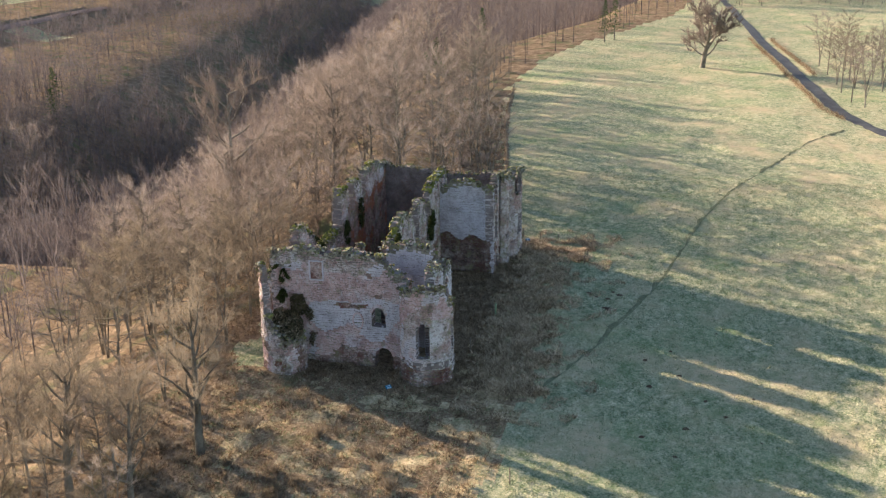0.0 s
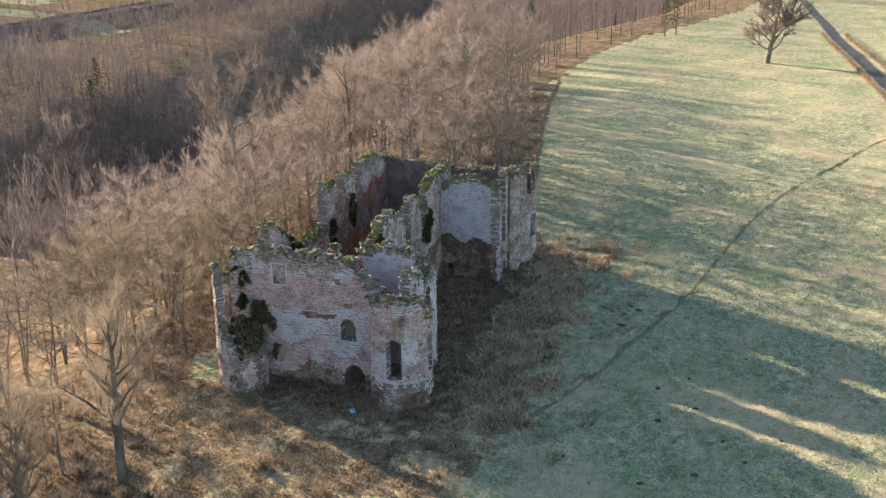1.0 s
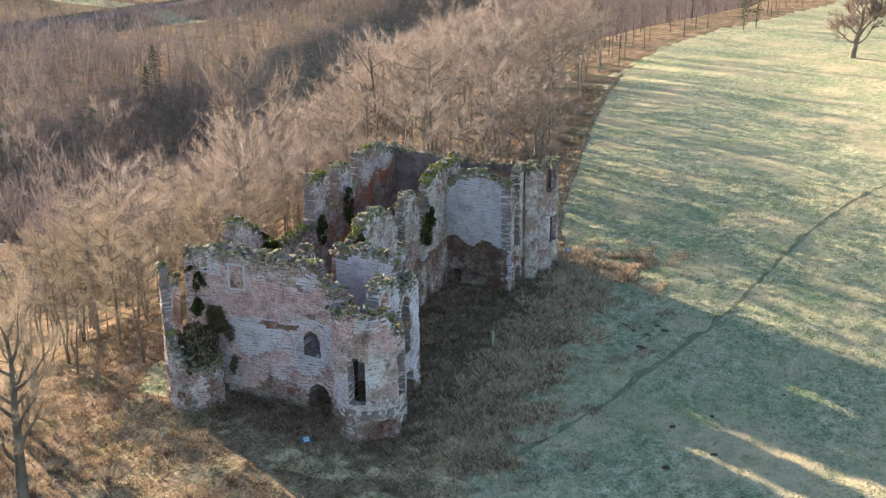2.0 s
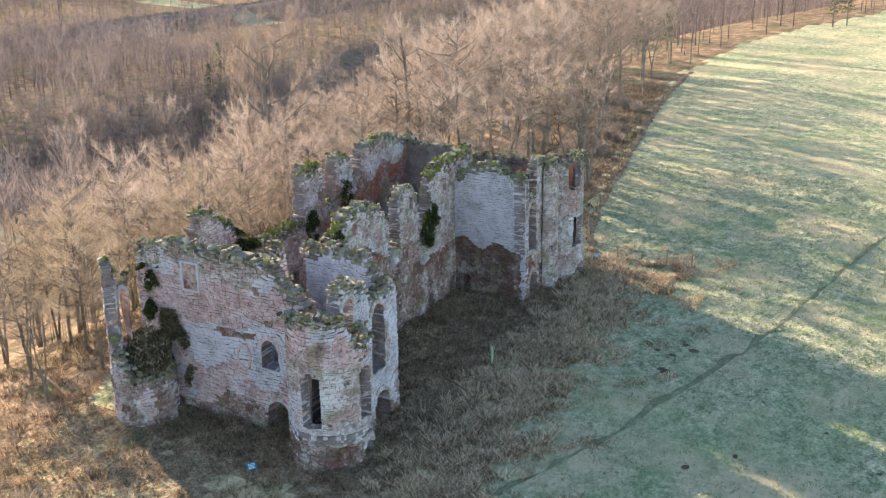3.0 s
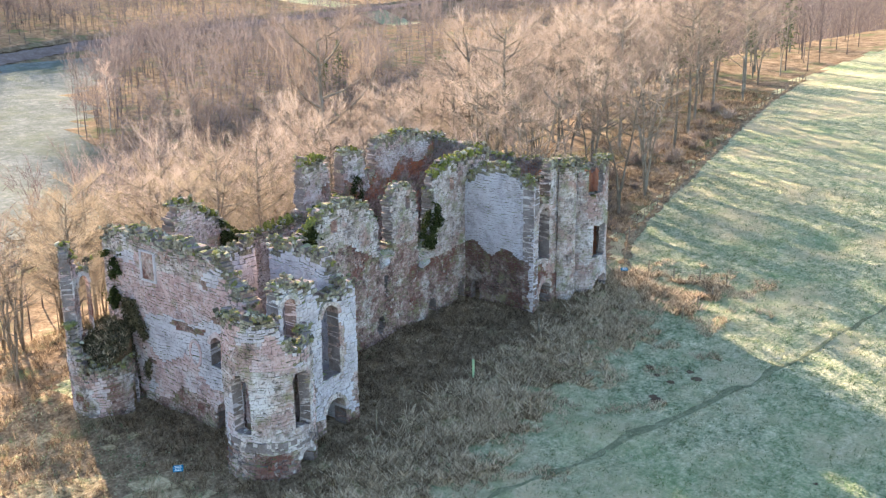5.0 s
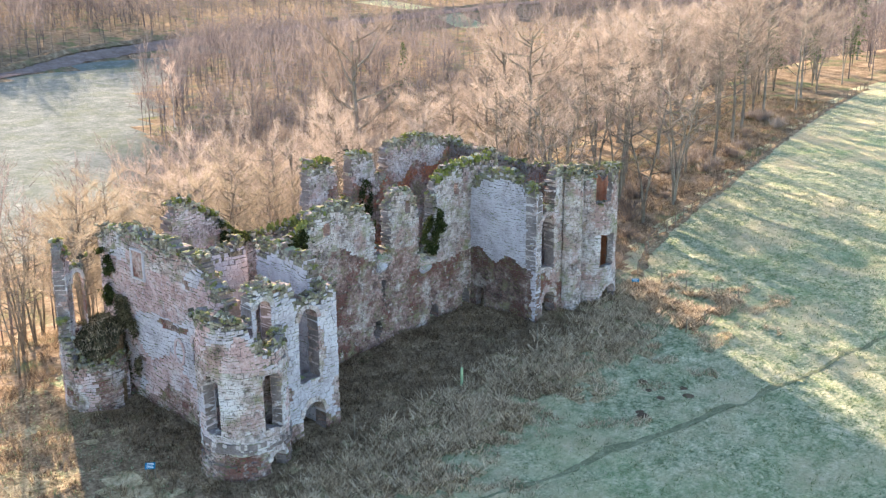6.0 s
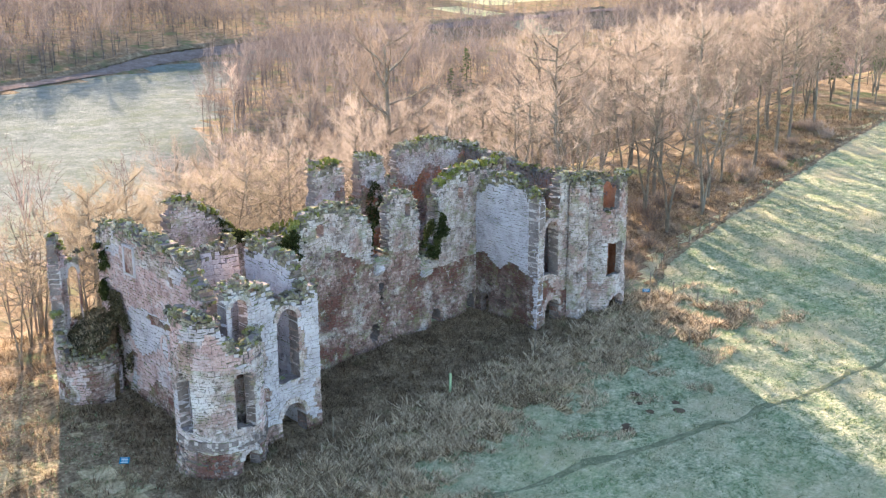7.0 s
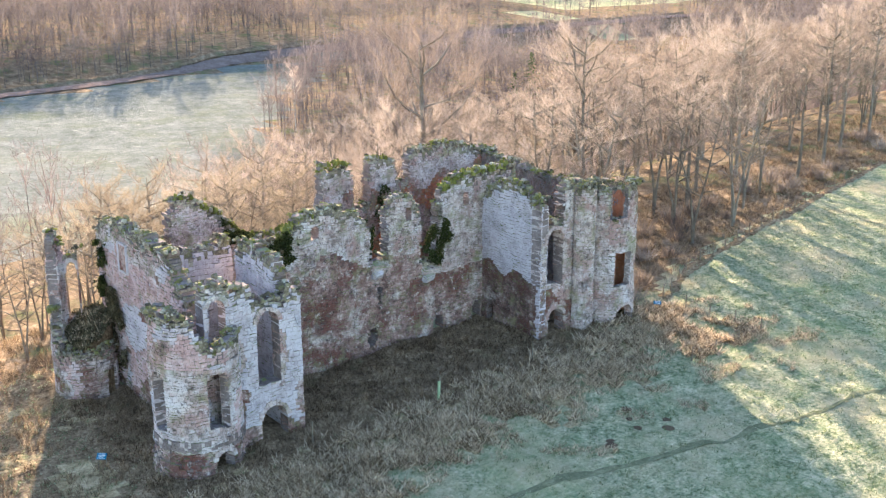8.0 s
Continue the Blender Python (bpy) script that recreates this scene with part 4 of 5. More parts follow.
FAR = [far_tree(40 + i, h, w, 165, (0.7, 2.2), (0.02, 0.045)) for i, (h, w) in enumerate(((15, 4.2), (17, 4.8), (13, 3.6), (18, 4.4), (12, 4.4), (16, 3.4)))]
rf = np.random.RandomState(5)
chunks, kept = [], {}
for _ in range(40000):
    if len(chunks) >= 2700:
        break
    x, y = rf.uniform(-40, 340), rf.uniform(-65, 330)
    if rf.uniform() < 0.5:
        x, y = rf.uniform(30, 200), rf.uniform(55, 270)
    d = y - float(wood_edge(x))
    ok = d > 1.5 and not in_meadow(x, y) and not in_clearing(x, y) and abs(y - lane(x)) > 7
    if -40 < x < 132 and y < belt(x) + 1:
        ok = False
    if not ok:
        continue
    gap = 3.4 if y < 190 else 4.2
    key = (int(x / gap), int(y / gap))
    if key in kept:
        continue
    kept[key] = 1
    a, sc = rf.uniform(0, 6.283), rf.uniform(0.75, 1.1)
    t = FAR[rf.randint(len(FAR))] * sc
    c, s = np.cos(a), np.sin(a)
    t = np.stack([t[..., 0] * c - t[..., 1] * s + x, t[..., 0] * s + t[..., 1] * c + y, t[..., 2] + gz(x, y)], -1)
    chunks.append(t)


# woods along the skyline, coarser
FARTHER = [far_tree(80 + i, h, w, 64, (1.6, 3.6), (0.05, 0.11)) for i, (h, w) in enumerate(((15, 4.6), (17, 5.0), (13, 4.2)))]
for _ in range(40000):
    if len(chunks) >= 7200:
        break
    x, y = rf.uniform(285, 820), rf.uniform(-110, 420)
    if rf.uniform() < 0.3:
        x, y = rf.uniform(20, 340), rf.uniform(300, 465)
    if x < 340 and float(wood_edge(x)) < y < 300:
        continue
    open_ground = y < float(wood_edge(x)) + 1 and not (288 < x + 0.2 * y < 330)
    if open_ground or far_field(x, y):
        continue
    key = (int(x / 6.2), int(y / 6.2))
    if key in kept:
        continue
    kept[key] = 1
    a = rf.uniform(0, 6.283)
    c, s = np.cos(a), np.sin(a)
    t = FARTHER[rf.randint(len(FARTHER))] * rf.uniform(0.8, 1.15)
    chunks.append(np.stack([t[..., 0] * c - t[..., 1] * s + x, t[..., 0] * s + t[..., 1] * c + y, t[..., 2] + gz(x, y)], -1))


def triangle_soup(name, tris, mat):
    tris = np.asarray(tris, np.float32).reshape(-1, 3)
    n = len(tris) // 3
    me = bpy.data.meshes.new(name)
    me.vertices.add(3 * n)
    me.vertices.foreach_set("co", tris.ravel())
    me.loops.add(3 * n)
    me.loops.foreach_set("vertex_index", np.arange(3 * n, dtype=np.int32))
    me.polygons.add(n)
    me.polygons.foreach_set("loop_start", np.arange(0, 3 * n, 3, dtype=np.int32))
    me.materials.append(mat)
    me.update(calc_edges=True)
    return me


NEAR = [far_tree(60 + i, h, w, 700, (0.35, 0.9), (0.008, 0.014)) for i, (h, w) in enumerate(((8, 3.0), (9, 2.7), (7, 3.0)))]
bank_trees, kept = [], {}
for _ in range(4000):
    if len(bank_trees) >= 170:
        break
    x, y = rf.uniform(-45, 60), rf.uniform(20, 60)
    d = y - float(wood_edge(x))
    key = (int(x / 3.5), int(y / 3.5))
    if d < (16 if x > 24 else 4) or key in kept or y > belt(x) + 4 or -13 < x < 32 and y < 22 or -27 < x - 0.437 * (y - 6) < -12 and x < 6:
        continue
    kept[key] = 1
    t = NEAR[rf.randint(len(NEAR))] * rf.uniform(0.6, 1.0)
    a = rf.uniform(0, 6.283)
    c, s = np.cos(a), np.sin(a)
    bank_trees.append(np.stack([t[..., 0] * c - t[..., 1] * s + x, t[..., 0] * s + t[..., 1] * c + y, t[..., 2] + gz(x, y)], -1))
tagged(new("bank_scrub", triangle_soup("bank_scrub", np.concatenate(bank_trees), TWIG_TAN)), "dense tan-twigged young trees down the bank", "woodland", kind="stuff")
tagged(new("far_wood", triangle_soup("far_wood", np.concatenate(chunks), FAR_TWIG)), "leafless woods filling the valley and far hillside", "woodland", kind="stuff")


# ---------------------------------------------------------------- grass, rough growth
def tufts(seed, count, inside, box, height, blades, width, lean):
    r = np.random.RandomState(seed)
    x, y = r.uniform(box[0], box[1], count * 3), r.uniform(box[2], box[3], count * 3)
    keep = np.array([inside(a, b) for a, b in zip(x, y)])
    x, y = x[keep][:count], y[keep][:count]
    z = terrain(x, y) - 0.02
    n = len(x) * blades
    base = np.repeat(np.stack([x, y, z], -1), blades, 0) + np.concatenate([r.normal(0, width * 2.0, (n, 2)), np.zeros((n, 1))], 1)
    h = np.repeat(r.uniform(height[0], height[1], len(x)), blades) * r.uniform(0.6, 1.2, n)
    a = r.uniform(0, 6.283, n)
    tip = base + np.stack([np.cos(a) * h * lean * r.uniform(0.2, 1, n), np.sin(a) * h * lean * r.uniform(0.2, 1, n), h], -1)
    b = r.uniform(0, 6.283, n)
    side = np.stack([np.cos(b), np.sin(b), 0 * b], -1) * (width * r.uniform(0.4, 1.0, n))[:, None]
    return np.stack([base - side, base + side, tip], 1)


in_walls = lambda x, y: (-5.5 < x < 0 and 0 < y < 16) or (0 < x < 27 and 6.3 < y < 16.5) or (19 < x < 27 and 0 < y < 16) or math.hypot(x - TBX, y - TBY) < 2.6 or math.hypot(x - TAX, y - TAY) < 2.4
tagged(new("rough_grass", triangle_soup("rough_grass", tufts(3, 6500, lambda x, y: straw_ground(x, y) and not rough_ground(x, y) and not in_walls(x, y) and noise.noise((x * 0.9, y * 0.9, 5)) > -0.2, (-16, 32, -13, 3), (0.2, 0.62), 9, 0.06, 1.7), STRAW)),
       "pale dead tussock grass along the ruin", "grass", kind="stuff")
tagged(new("court_growth", triangle_soup("court_growth", tufts(5, 5500, lambda x, y: rough_ground(x, y) and not in_walls(x, y), (-12, 28, -6, 13), (0.12, 0.45), 5, 0.035, 1.0), BRAMBLE)),
       "dark dead weeds and bramble in the court", "undergrowth", kind="stuff")
tagged(new("tussocks", triangle_soup("tussocks", tufts(15, 5000, lambda x, y: not rough_ground(x, y) and not in_walls(x, y) and noise.noise((x * 0.45, y * 0.45, 3)) > 0.02 + 0.05 * max(0, -9 - y), (-14, 34, -15, -3), (0.12, 0.34), 5, 0.035, 1.2), STRAW)),
       "scattered dead tussocks in the pasture beside the ruin", "grass", kind="stuff")
open_field = lambda x, y: y < wood_edge(x) - 0.3 and not rough_ground(x, y) and not in_walls(x, y)
tagged(new("pasture_grass", triangle_soup("pasture_grass", tufts(4, 42000, open_field, (-32, 62, -48, 20), (0.07, 0.22), 3, 0.045, 1.2), BLADE)), "short grazed winter grass with frost", "grass", kind="stuff")
bank = lambda x, y: -0.6 < y - wood_edge(x) < 14 or (-46 < x < -9 and -8 < y < 20 and noise.noise((x * 0.3, y * 0.3, 5)) > -0.25)
tagged(new("undergrowth", triangle_soup("undergrowth", tufts(6, 12000, lambda x, y: bank(x, y) and not in_walls(x, y), (-45, 110, -8, 34), (0.2, 0.75), 6, 0.03, 0.8), BRAMBLE)),
       "dead bracken and bramble under the trees", "undergrowth", kind="stuff")


# ---------------------------------------------------------------- strips and small things
def strip(name, line, width, mat, label, category, lift=0.03, wobble=0.15, kind="structure"):
    """A band laid on the ground along a line of points."""
    pts = []
    for (x0, y0), (x1, y1) in zip(line, line[1:]):
        n = max(2, int(math.hypot(x1 - x0, y1 - y0) / 1.0))
        pts += [Vector((x0 + (x1 - x0) * i / n, y0 + (y1 - y0) * i / n)) for i in range(n)]
    pts.append(Vector(line[-1]))
    for _ in range(6):
        pts = [pts[0]] + [(a + b * 2 + c) / 4 for a, b, c in zip(pts, pts[1:], pts[2:])] + [pts[-1]]
    v, f = [], []
    for i, p in enumerate(pts):
        u = (pts[min(i + 1, len(pts) - 1)] - pts[max(i - 1, 0)]).normalized()
        nrm = Vector((-u.y, u.x))
        wob = noise.noise((p.x * 0.5, p.y * 0.5, 3)) * wobble
        for e in (-0.5, -0.2, 0.2, 0.5):
            q = p + nrm * (width * e * (1 + wob * 2) + wob * 0.5)
            v.append((q.x, q.y, gz(q.x, q.y) + (lift if abs(e) < 0.4 else lift - 0.03)))
        if i:
            for k in range(3):
                f.append((4 * i - 4 + k, 4 * i - 3 + k, 4 * i + 1 + k, 4 * i + k))
    return tagged(new(name, mesh_of(name, v, f, mat, True)), label, category, kind=kind)


strip("road", [(78, -64), (94, -51), (113, -44.7), (130, -42.5), (147, -40.4), (208, -32.7), (260, -27), (330, -20)], 2.6, TARMAC, "narrow wet tarmac farm road", "road", 0.12)
strip("lane", [(x, lane(x)) for x in (-60, 0, 47, 80, 122, 160, 260, 400)], 6.0, LANE, "muddy lane along the foot of the hillside", "road", 0.3)
strip("path", [(-8, -9.6), (1, -13.1), (9.8, -15.8), (18.5, -18.4), (26.7, -19.9), (41, -22.4), (54.7, -25.7), (87, -38.7), (96, -44.5)], 0.42, TROD, "trodden dark path across the pasture", "path", 0.045, 0.9)


def mound(x, y, size, seed):
    r = random.Random(seed)
    v, f = [(0, 0, size * 0.32)], []
    for ring, (q, h) in enumerate(((0.35, 0.27), (0.7, 0.12), (1.1, -0.06))):
        for i in range(10):
            t = 6.283 * i / 10
            rr = size * q * r.uniform(0.75, 1.25)
            v.append((rr * math.cos(t), rr * math.sin(t), size * h * r.uniform(0.7, 1.3)))
    for i in range(10):
        i2 = (i + 1) % 10
        f.append((0, 1 + i, 1 + i2))
        for k in (0, 10):
            f.append((1 + k + i, 11 + k + i, 11 + k + i2, 1 + k + i2))
    ob = new("molehill", mesh_of("molehill", v, f, EARTH, True))
    ob.location = (x, y, gz(x, y))
    return tagged(ob, "small dark mound of bare earth in the grass", "molehill", "molehills")


for i, (x, y, s) in enumerate(((11.6, -14.0, 0.7), (12.1, -13.6, 0.5), (15.6, -11.3, 0.6), (15.5, -14.7, 0.55), (14.2, -13.6, 0.4), (16.3, -13.9, 0.45), (14.9, -12.3, 0.4), (0.8, -18.7, 0.4), (3.2, -20.9, 0.4), (7.9, -25.1, 0.35), (-4.5, -19.5, 0.45), (-2, -22.0, 0.35), (-6.3, -24.5, 0.4), (-9.0, -26.2, 0.35), (-11.5, -23.0, 0.45), (-5, -28.5, 0.35), (5.5, -29.5, 0.3), (-13.8, -19.6, 0.4), (-16.3, -22.4, 0.35), (-12.5, -29.0, 0.4))):
    mound(x, y, s * 0.6, i)


def post_mesh(h, w, seed):
    r = random.Random(seed)
    v, f = [], []
    lean = Vector((r.uniform(-0.05, 0.05), r.uniform(-0.05, 0.05), 1))
    tube(v, f, [Vector((0, 0, -0.3)), lean * h * 0.6, lean * h], [w, w * 0.95, w * 0.85], 6)
    f.append(tuple(range(len(v) - 6, len(v))))
    return mesh_of("post", v, f, WOOD)


for i, (x, y) in enumerate(((-0.7, -2.0), (8.5, -2.3), (16.2, -2.4), (-22.8, -10.4))):
    ob = new("stake", post_mesh(1.35, 0.055, i))
    ob.location = (x, y, gz(x, y))
    tagged(ob, "weathered wooden stake standing in rough grass", "stake", "stakes")


def fence(line, gap, h, label):
    ob = bare("fence", *line[0], gz(*line[0]), label, "fence")
    pm = [post_mesh(h, 0.05, 30 + i) for i in range(4)]
    run = []
    for (x0, y0), (x1, y1) in zip(line, line[1:]):
        n = max(1, round(math.hypot(x1 - x0, y1 - y0) / gap))
        run += [(x0 + (x1 - x0) * i / n, y0 + (y1 - y0) * i / n) for i in range(n)]
    run.append(line[-1])
    for i, (x, y) in enumerate(run):
        p = under(part("post", pm[i % 4]), ob)
        p.location = (x, y, gz(x, y))
    for lift in (0.35, 0.65, 0.95):
        v, f = [], []
        tube(v, f, [Vector((x, y, gz(x, y) + lift * h)) for x, y in run], [0.008] * len(run), 3)
        under(part("wire", mesh_of("wire", v, f, TARMAC)), ob)
    return ob


fence([(30.7, -1.2), (37, 1.8), (49, 4.6), (69, 8.8), (85, 12.2), (100, 14.9), (128, 19.3)], 2.6, 1.15, "post-and-wire fence along the edge of the wood")
fence([(23.6, -9.8), (30.7, -10.0), (30.7, -1.2)], 2.4, 1.0, "sagging post-and-wire fence round the ruin")


def panel_sign(x, y, turn, tall, tilt, label):
    ob = new("information_sign")
    m = pose(x, y, gz(x, y), 0, 0, turn)
    ob.matrix_world = m
    tagged(ob, label, "sign")
    for e in (-0.24, 0.24):
        v, f = [], []
        tube(v, f, [Vector((e, 0, -0.2)), Vector((e, 0, tall))], [0.035, 0.035], 6)
        part("post", mesh_of("post", v, f, WOOD), ob)
    bm = bmesh.new()
    bmesh.ops.create_cube(bm, size=1, matrix=pose(0, -0.05, tall, tilt, 0, 0) @ Matrix.Diagonal((0.56, 0.40, 0.04, 1)))
    bmesh.ops.bevel(bm, geom=bm.edges[:], offset=0.01, segments=1, affect="EDGES")
    me = bpy.data.meshes.new("panel")
    bm.to_mesh(me)
    bm.free()
    me.materials.append(BLUE)
    pn = part("panel", me, ob, "blue painted panel with pale lines of writing")
    for i, (w, yy) in enumerate(((0.38, 0.13), (0.42, 0.045), (0.32, -0.045), (0.4, -0.13))):
        bm = bmesh.new()
        bmesh.ops.create_cube(bm, size=1, matrix=pose(0, -0.05, tall, tilt, 0, 0) @ Matrix.Translation((0, yy, 0.024)) @ Matrix.Diagonal((w, 0.026, 0.006, 1)))
        me = bpy.data.meshes.new("text_bar")
        bm.to_mesh(me)
        bm.free()
        me.materials.append(WHITE)
        part("text_bar", me, pn)
    return ob


panel_sign(-11.3, 3.0, -40, 0.75, 35, "blue information panel on two short posts by the ruin")
panel_sign(29.0, -2.1, -50, 0.55, 20, "small blue notice panel beside the corner tower")


# ivy on the masonry
def ivy(x0, x1, y, z0, z1, count, seed, way=(0, -1), shape=None, mat=IVY):
    r = np.random.RandomState(seed)
    out = []
    n = np.array((way[0], way[1], 0.0))
    while len(out) < count:
        a, b = r.uniform(), r.uniform()
        if shape and not shape(a, b):
            continue
        if noise.noise((a * 4, b * 4, seed * 3.3)) < -0.15:
            continue
        c = np.array((x0 + (x1 - x0) * a, y[0] + (y[1] - y[0]) * a, z0 + (z1 - z0) * b)) + n * (r.uniform(0.03, 0.38))
        d = r.normal(0, 1, 3)
        d = d / np.linalg.norm(d) * r.uniform(0.045, 0.095)
        e = np.cross(d, r.normal(0, 1, 3))
        e = e / np.linalg.norm(e) * r.uniform(0.035, 0.075)
        out.append((c - d, c + e, c + d))
        out.append((c - d, c + d, c - e))
    ob = part("ivy", triangle_soup("ivy", np.array(out), mat), None, "dark ivy clinging to the masonry", "stuff")
    return under(ob, castle)


round_shape = lambda a, b: abs(a - 0.5) < 0.5 * math.sqrt(max(1 - (2 * b - 1) ** 2, 0)) * (0.8 + 0.5 * noise.noise((a * 3, b * 4, 2)))
ivy(13.4, 16.2, (6.3, 6.3), 5.9, 9.6, 5200, 1, shape=round_shape)
ivy(8.6, 10.4, (7.6, 7.6), 6.5, 9.9, 3000, 2, shape=round_shape)
ivy(1.2, 3.6, (6.3, 6.3), 8.2, 10.5, 3600, 3, shape=round_shape)
ivy(15.3, 17.0, (15.0, 15.0), 6.5, 10.2, 2400, 4, shape=round_shape)
ivy(-6.1, -6.1, (11.6, 14.2), 0.9, 6.6, 8200, 5, way=(-1, 0), shape=lambda a, b: a > 0.45 * abs(b - 0.3) ** 0.6 + 0.2 * noise.noise((a * 4, b * 5, 3)), mat=DEAD_IVY)
ivy(-6.1, -6.1, (13.9, 16.1), 5.6, 9.4, 3600, 8, way=(-1, 0), shape=lambda a, b: noise.noise((a * 2.5, b * 3.5, 1.7)) > -0.02 and a > 0.3 * (1 - b))
ivy(10.4, 12.2, (15.0, 15.0), 6.0, 8.8, 2800, 6, shape=round_shape)
ivy(2.4, 4.8, (15.0, 15.0), 7.6, 9.6, 3000, 7, shape=lambda a, b: b < 1 - 0.8 * a)


# straw and bramble on the rubble of the rear tower
fill = []
rq = np.random.RandomState(8)
for _ in range(420):
    q, t = 1.75 * math.sqrt(rq.uniform()), rq.uniform(0, 6.283)
    x, y = TAX + q * math.cos(t), TAY + q * math.sin(t)
    z = 2.85 + 0.5 * (x - TAX + 2) + 0.25 * (y - TAY)
    for _2 in range(4):
        p = np.array((x, y, z)) + rq.normal(0, 0.06, 3)
        e = p + np.array((rq.uniform(-0.3, 0.3), rq.uniform(-0.3, 0.3), rq.uniform(0.1, 0.45)))
        d = np.array((rq.uniform(-1, 1), rq.uniform(-1, 1), 0)) * 0.035
        fill.append((p - d, p + d, e))
heap = []
for _ in range(3000):
    q, t = 1.85 * math.sqrt(rq.uniform()), rq.uniform(0, 6.283)
    x, y = TAX + q * math.cos(t), TAY + q * math.sin(t)
    c = np.array((x, y, 2.9 + 0.5 * (x - TAX + 2) + 0.25 * (y - TAY) + rq.uniform(0.0, 0.2) + 0.3 * noise.noise((x * 1.3, y * 1.3, 2))))
    d, e = rq.normal(0, 0.06, 3), rq.normal(0, 0.05, 3)
    heap.append((c - d, c + e, c + d))
    heap.append((c - d, c + d, c - e))
under(part("bramble", triangle_soup("bramble", np.array(heap), DEAD_IVY), None, "dark dead bramble over the rubble", "stuff"), castle)
under(part("dead_grass", triangle_soup("dead_grass", np.array(fill), STRAW), None, "dead grass on rubble", "stuff"), castle)


# long mossy crests
def crest(points, width, count, seed, high=0.28):
    r = random.Random(seed)
    v, f = [], []
    for _ in range(count):
        t = r.uniform(0, len(points) - 1.001)
        i = int(t)
        a0, b0 = Vector(points[i]), Vector(points[i + 1])
        c = a0.lerp(b0, t - i) + Vector((r.uniform(-width, width) * 0.3, r.uniform(-width, width), r.uniform(-0.12, 0.1)))
        rad, h = r.uniform(0.09, 0.22), r.uniform(0.08, high)
        k = len(v)
        v.append(c + Vector((0, 0, h)))
        for ring, lift in ((0.6, 0.7), (1.0, -0.4)):
            for q in range(7):
                ang = 6.283 * q / 7 + ring
                rr = rad * ring * r.uniform(0.7, 1.3)
                v.append(c + Vector((rr * math.cos(ang), rr * math.sin(ang), h * lift * r.uniform(0.6, 1.3))))
        for q in range(7):
            q2 = (q + 1) % 7
            f.append((k, k + 1 + q, k + 1 + q2))
            f.append((k + 1 + q, k + 8 + q, k + 8 + q2, k + 1 + q2))
    return under(part("moss", mesh_of("moss", v, f, MOSS, True), None, "bright moss along the broken wall head", "stuff"), castle)


crest([(15.6, 6.8, 11.3), (16.8, 6.8, 12.2), (19.5, 6.8, 12.25), (22, 6.8, 12.45)], 0.5, 190, 1)
crest([(1.0, 15.7, 10.6), (2.4, 15.7, 9.9), (4.4, 15.7, 7.9)], 0.5, 90, 2, 0.35)
crest([(2.4, 6.8, 9.8), (3.4, 6.8, 10.8), (4.6, 6.8, 11.1)], 0.5, 60, 3)
crest([(4.6, 15.7, 7.7), (10.2, 15.7, 8.0)], 0.5, 60, 4)
crest([(11.0, 15.7, 12.1), (13.2, 15.7, 12.1)], 0.45, 26, 5)
crest([(15.2, 15.7, 12.2), (17.2, 15.7, 12.1)], 0.45, 30, 6)
crest([(21.6, 15.7, 12.75), (23.0, 15.7, 12.7)], 0.45, 26, 7)
crest([(-0.4, 15.7, 11.3), (0.6, 15.7, 11.2)], 0.45, 18, 8)


# earth bank above the lane
v, f = [], []
rw = random.Random(3)
xs = [x * 1.5 for x in range(-40, 260)]
for i, x in enumerate(xs):
    y = lane(x) + 6.0
    z = gz(x, y)
    for dy, dz in ((-2.4, -0.4), (-1.3, 0.5), (-0.4, 0.9), (0.8, 1.0), (2.4, 0.6), (4.0, -0.4)):
        v.append((x, y + dy + rw.uniform(-0.25, 0.25), z + dz + rw.uniform(-0.2, 0.2)))
    if i:
        for k in range(5):
            f.append((6 * i - 6 + k, 6 * i + k, 6 * i + 1 + k, 6 * i - 5 + k))
tagged(new("earth_bank", mesh_of("earth_bank", v, f, LITTER, True)), "long brown earth bank above the lane", "bank", kind="structure")

# tussocky strip along the wood fence
v, f = [], []
line_ = [(30.7, -1.2), (37, 1.8), (49, 4.6), (69, 8.8), (85, 12.2), (100, 14.9), (128, 19.3)]
n = 0
for (x0, y0), (x1, y1) in zip(line_, line_[1:]):
    m = int(math.hypot(x1 - x0, y1 - y0) / 0.5)
    for i in range(m):
        x, y = x0 + (x1 - x0) * i / m, y0 + (y1 - y0) * i / m
        wide = rw.uniform(0.8, 1.25)
        for dy, dz in ((-0.6, -0.1), (-0.25, 0.07), (0.15, 0.14), (0.7, -0.1)):
            v.append((x, y + dy * wide, gz(x, y) + dz + rw.uniform(-0.08, 0.08)))
        if n:
            for k in range(3):
                f.append((4 * n - 4 + k, 4 * n + k, 4 * n + 1 + k, 4 * n - 3 + k))
        n += 1
tagged(new("grass_bank", mesh_of("grass_bank", v, f, ROUGH, True)), "low brown bank of dead grass under the fence", "bank", kind="structure")


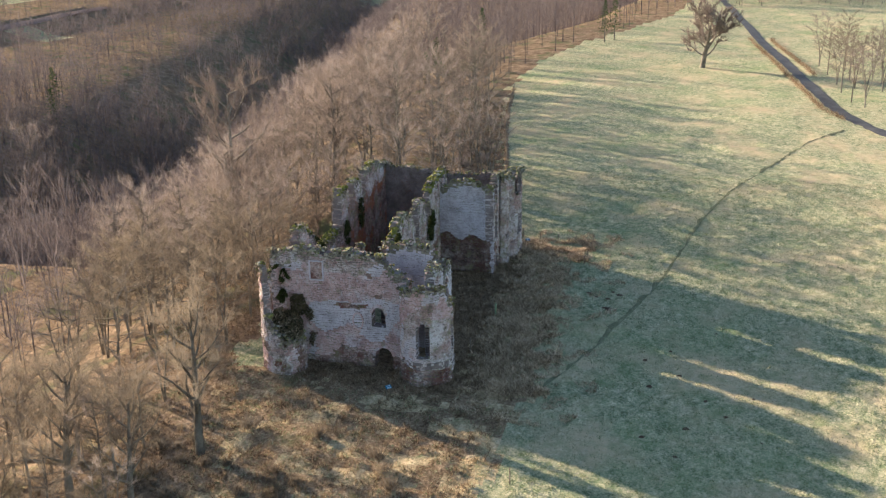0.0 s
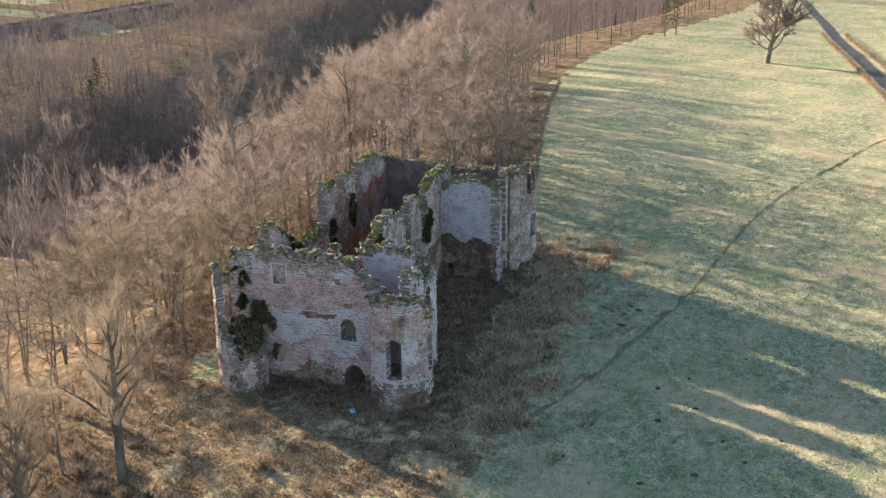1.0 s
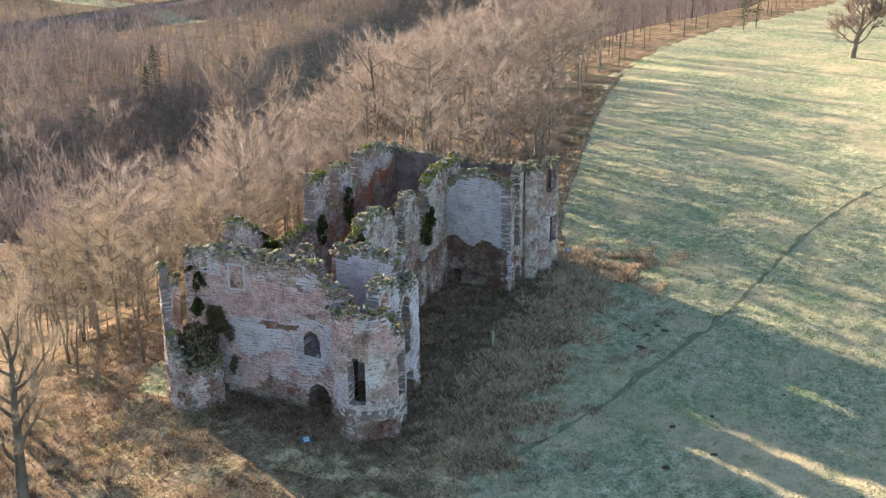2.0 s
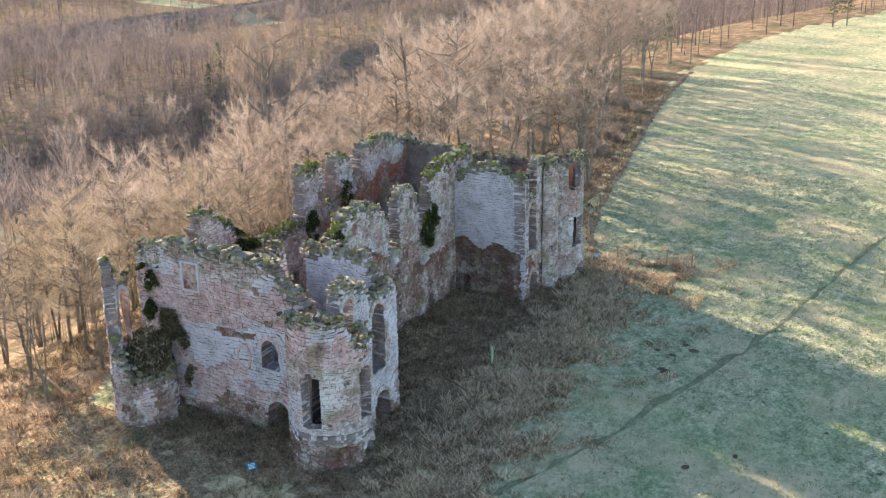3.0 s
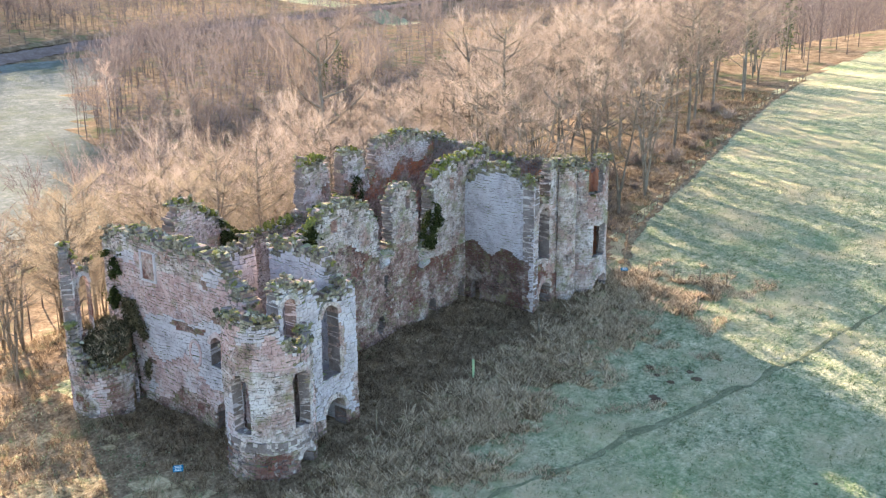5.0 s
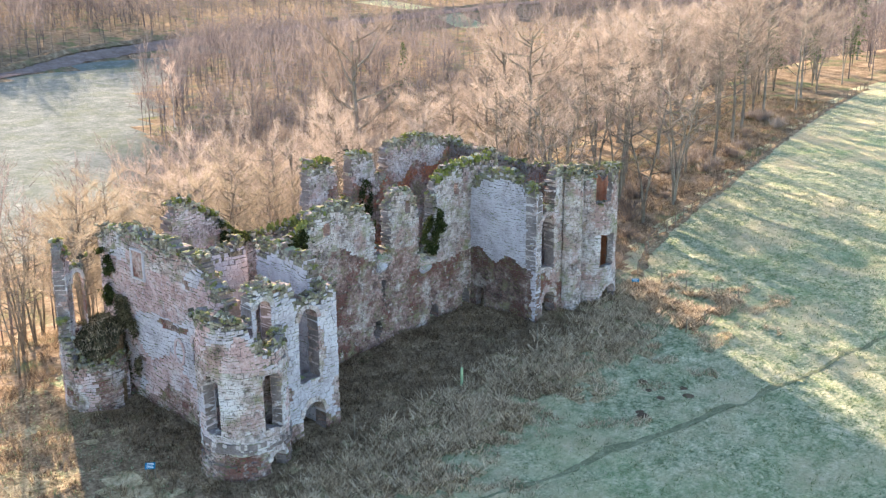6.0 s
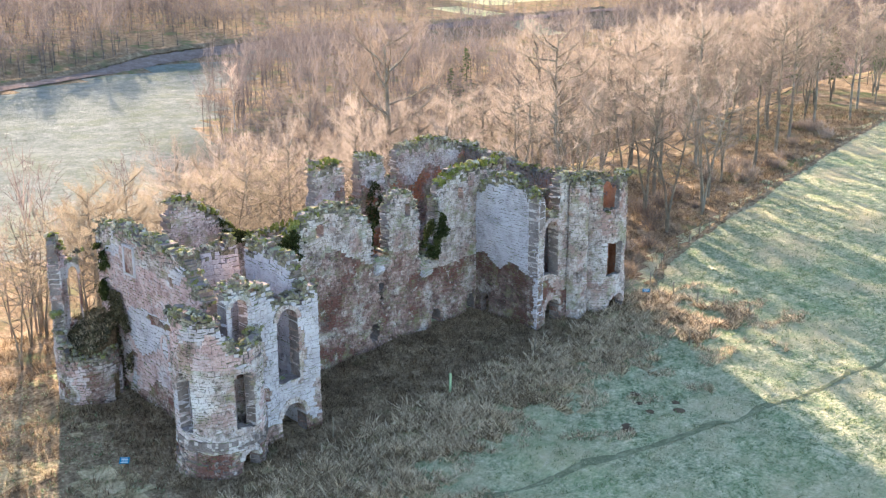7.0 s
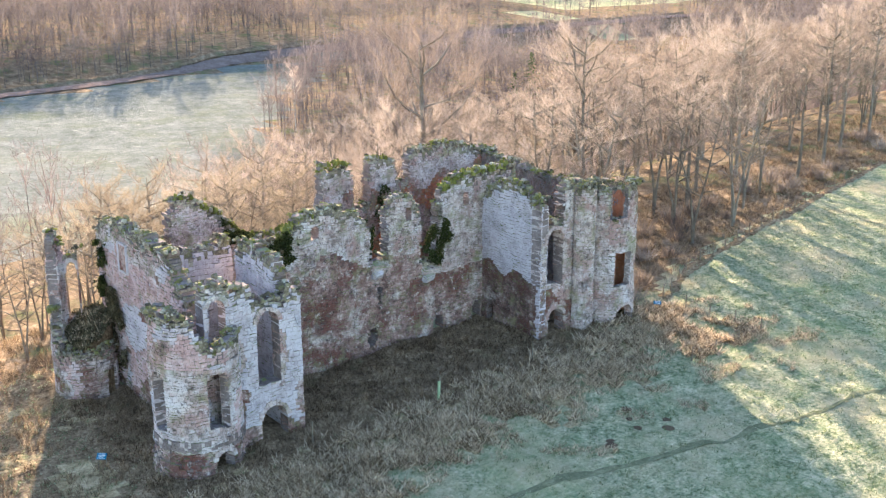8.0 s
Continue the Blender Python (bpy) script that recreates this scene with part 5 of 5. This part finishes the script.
def scrub(x, y, seed, size, mat=TWIG):
    """A low bare bush: many thin stems fanning out of the ground."""
    r = np.random.RandomState(seed)
    out = []
    for _ in range(260):
        a, q = r.uniform(0, 6.283), r.uniform(0, 1)
        p = np.array((np.cos(a) * q * 0.5, np.sin(a) * q * 0.5, 0)) * size
        d = np.array((np.cos(a) * q, np.sin(a) * q, r.uniform(0.9, 1.6))) + r.normal(0, 0.2, 3)
        p = p + d * r.uniform(0, 0.6) * size
        d = d / np.linalg.norm(d) * r.uniform(0.5, 1.1) * size
        s = np.cross(d, r.normal(0, 1, 3))
        s = s / np.linalg.norm(s) * 0.02
        out.append((p - s, p + s, p + d))
    ob = new("bush", triangle_soup("bush", np.array(out), mat))
    ob.location = (x, y, gz(x, y) - 0.1)
    return tagged(ob, "leafless grey-brown bush at the edge of the wood", "bush", "bushes at the wood edge")


rs = random.Random(12)
for i in range(46):
    x = rs.uniform(29, 96)
    y = float(wood_edge(x)) + rs.uniform(1.5, 8.5)
    scrub(x, y, i, rs.uniform(0.6, 1.3))
for i, (x, y) in enumerate(((28.9, 0.4), (29.6, 1.6), (30.2, 3.2), (29.2, 4.6), (31.6, 2.0))):
    scrub(x, y, 90 + i, 1.1)

# thicket of bushes on the bank beside the ruin
for i in range(64):
    x, y = rs.uniform(-40, -13), rs.uniform(-3, 21)
    if x < -19 and y > 2 - 0.55 * (x + 13) - 14 and noise.noise((x * 0.16, y * 0.16, 8)) > -0.12:
        tagged(scrub(x, y, 200 + i, rs.uniform(0.4, 0.9), TWIG_TAN), "low brown bramble bush on the bank", "bush", "bramble bushes on the bank")


def hedge(line, seed):
    """A low trimmed hedge: short twigs packed along a line."""
    r = np.random.RandomState(seed)
    out = []
    for (x0, y0), (x1, y1) in zip(line, line[1:]):
        for _ in range(int(math.hypot(x1 - x0, y1 - y0) * 55)):
            t = r.uniform()
            x, y = x0 + (x1 - x0) * t + r.normal(0, 0.3), y0 + (y1 - y0) * t + r.normal(0, 0.3)
            p = np.array((x, y, gz(x, y) + r.uniform(0, 0.7)))
            d = r.normal(0, 0.22, 3) + np.array((0, 0, 0.3))
            s = np.cross(d, r.normal(0, 1, 3))
            s = s / np.linalg.norm(s) * 0.03
            out.append((p - s, p + s, p + d))
    return tagged(new("hedge", triangle_soup("hedge", np.array(out), BRAMBLE)), "low trimmed brown hedge along the farm road", "hedge", "hedges along the road")


hedge([(104, -45.2), (113, -42.0), (130, -39.8), (147, -37.7), (208, -30.0)], 1)
hedge([(150, -43.2), (180, -39.0), (208, -35.6)], 2)

# planting tube in the court
v, f = [], []
tube(v, f, [Vector((0, 0, -0.1)), Vector((0.02, 0, 1.2))], [0.09, 0.09], 8)
guard = new("tree_guard", mesh_of("tree_guard", v, f, GUARD, True))
guard.location = (8.1, -2.6, gz(8.1, -2.6))
tagged(guard, "pale green plastic tube round a sapling in dead grass", "tree guard")
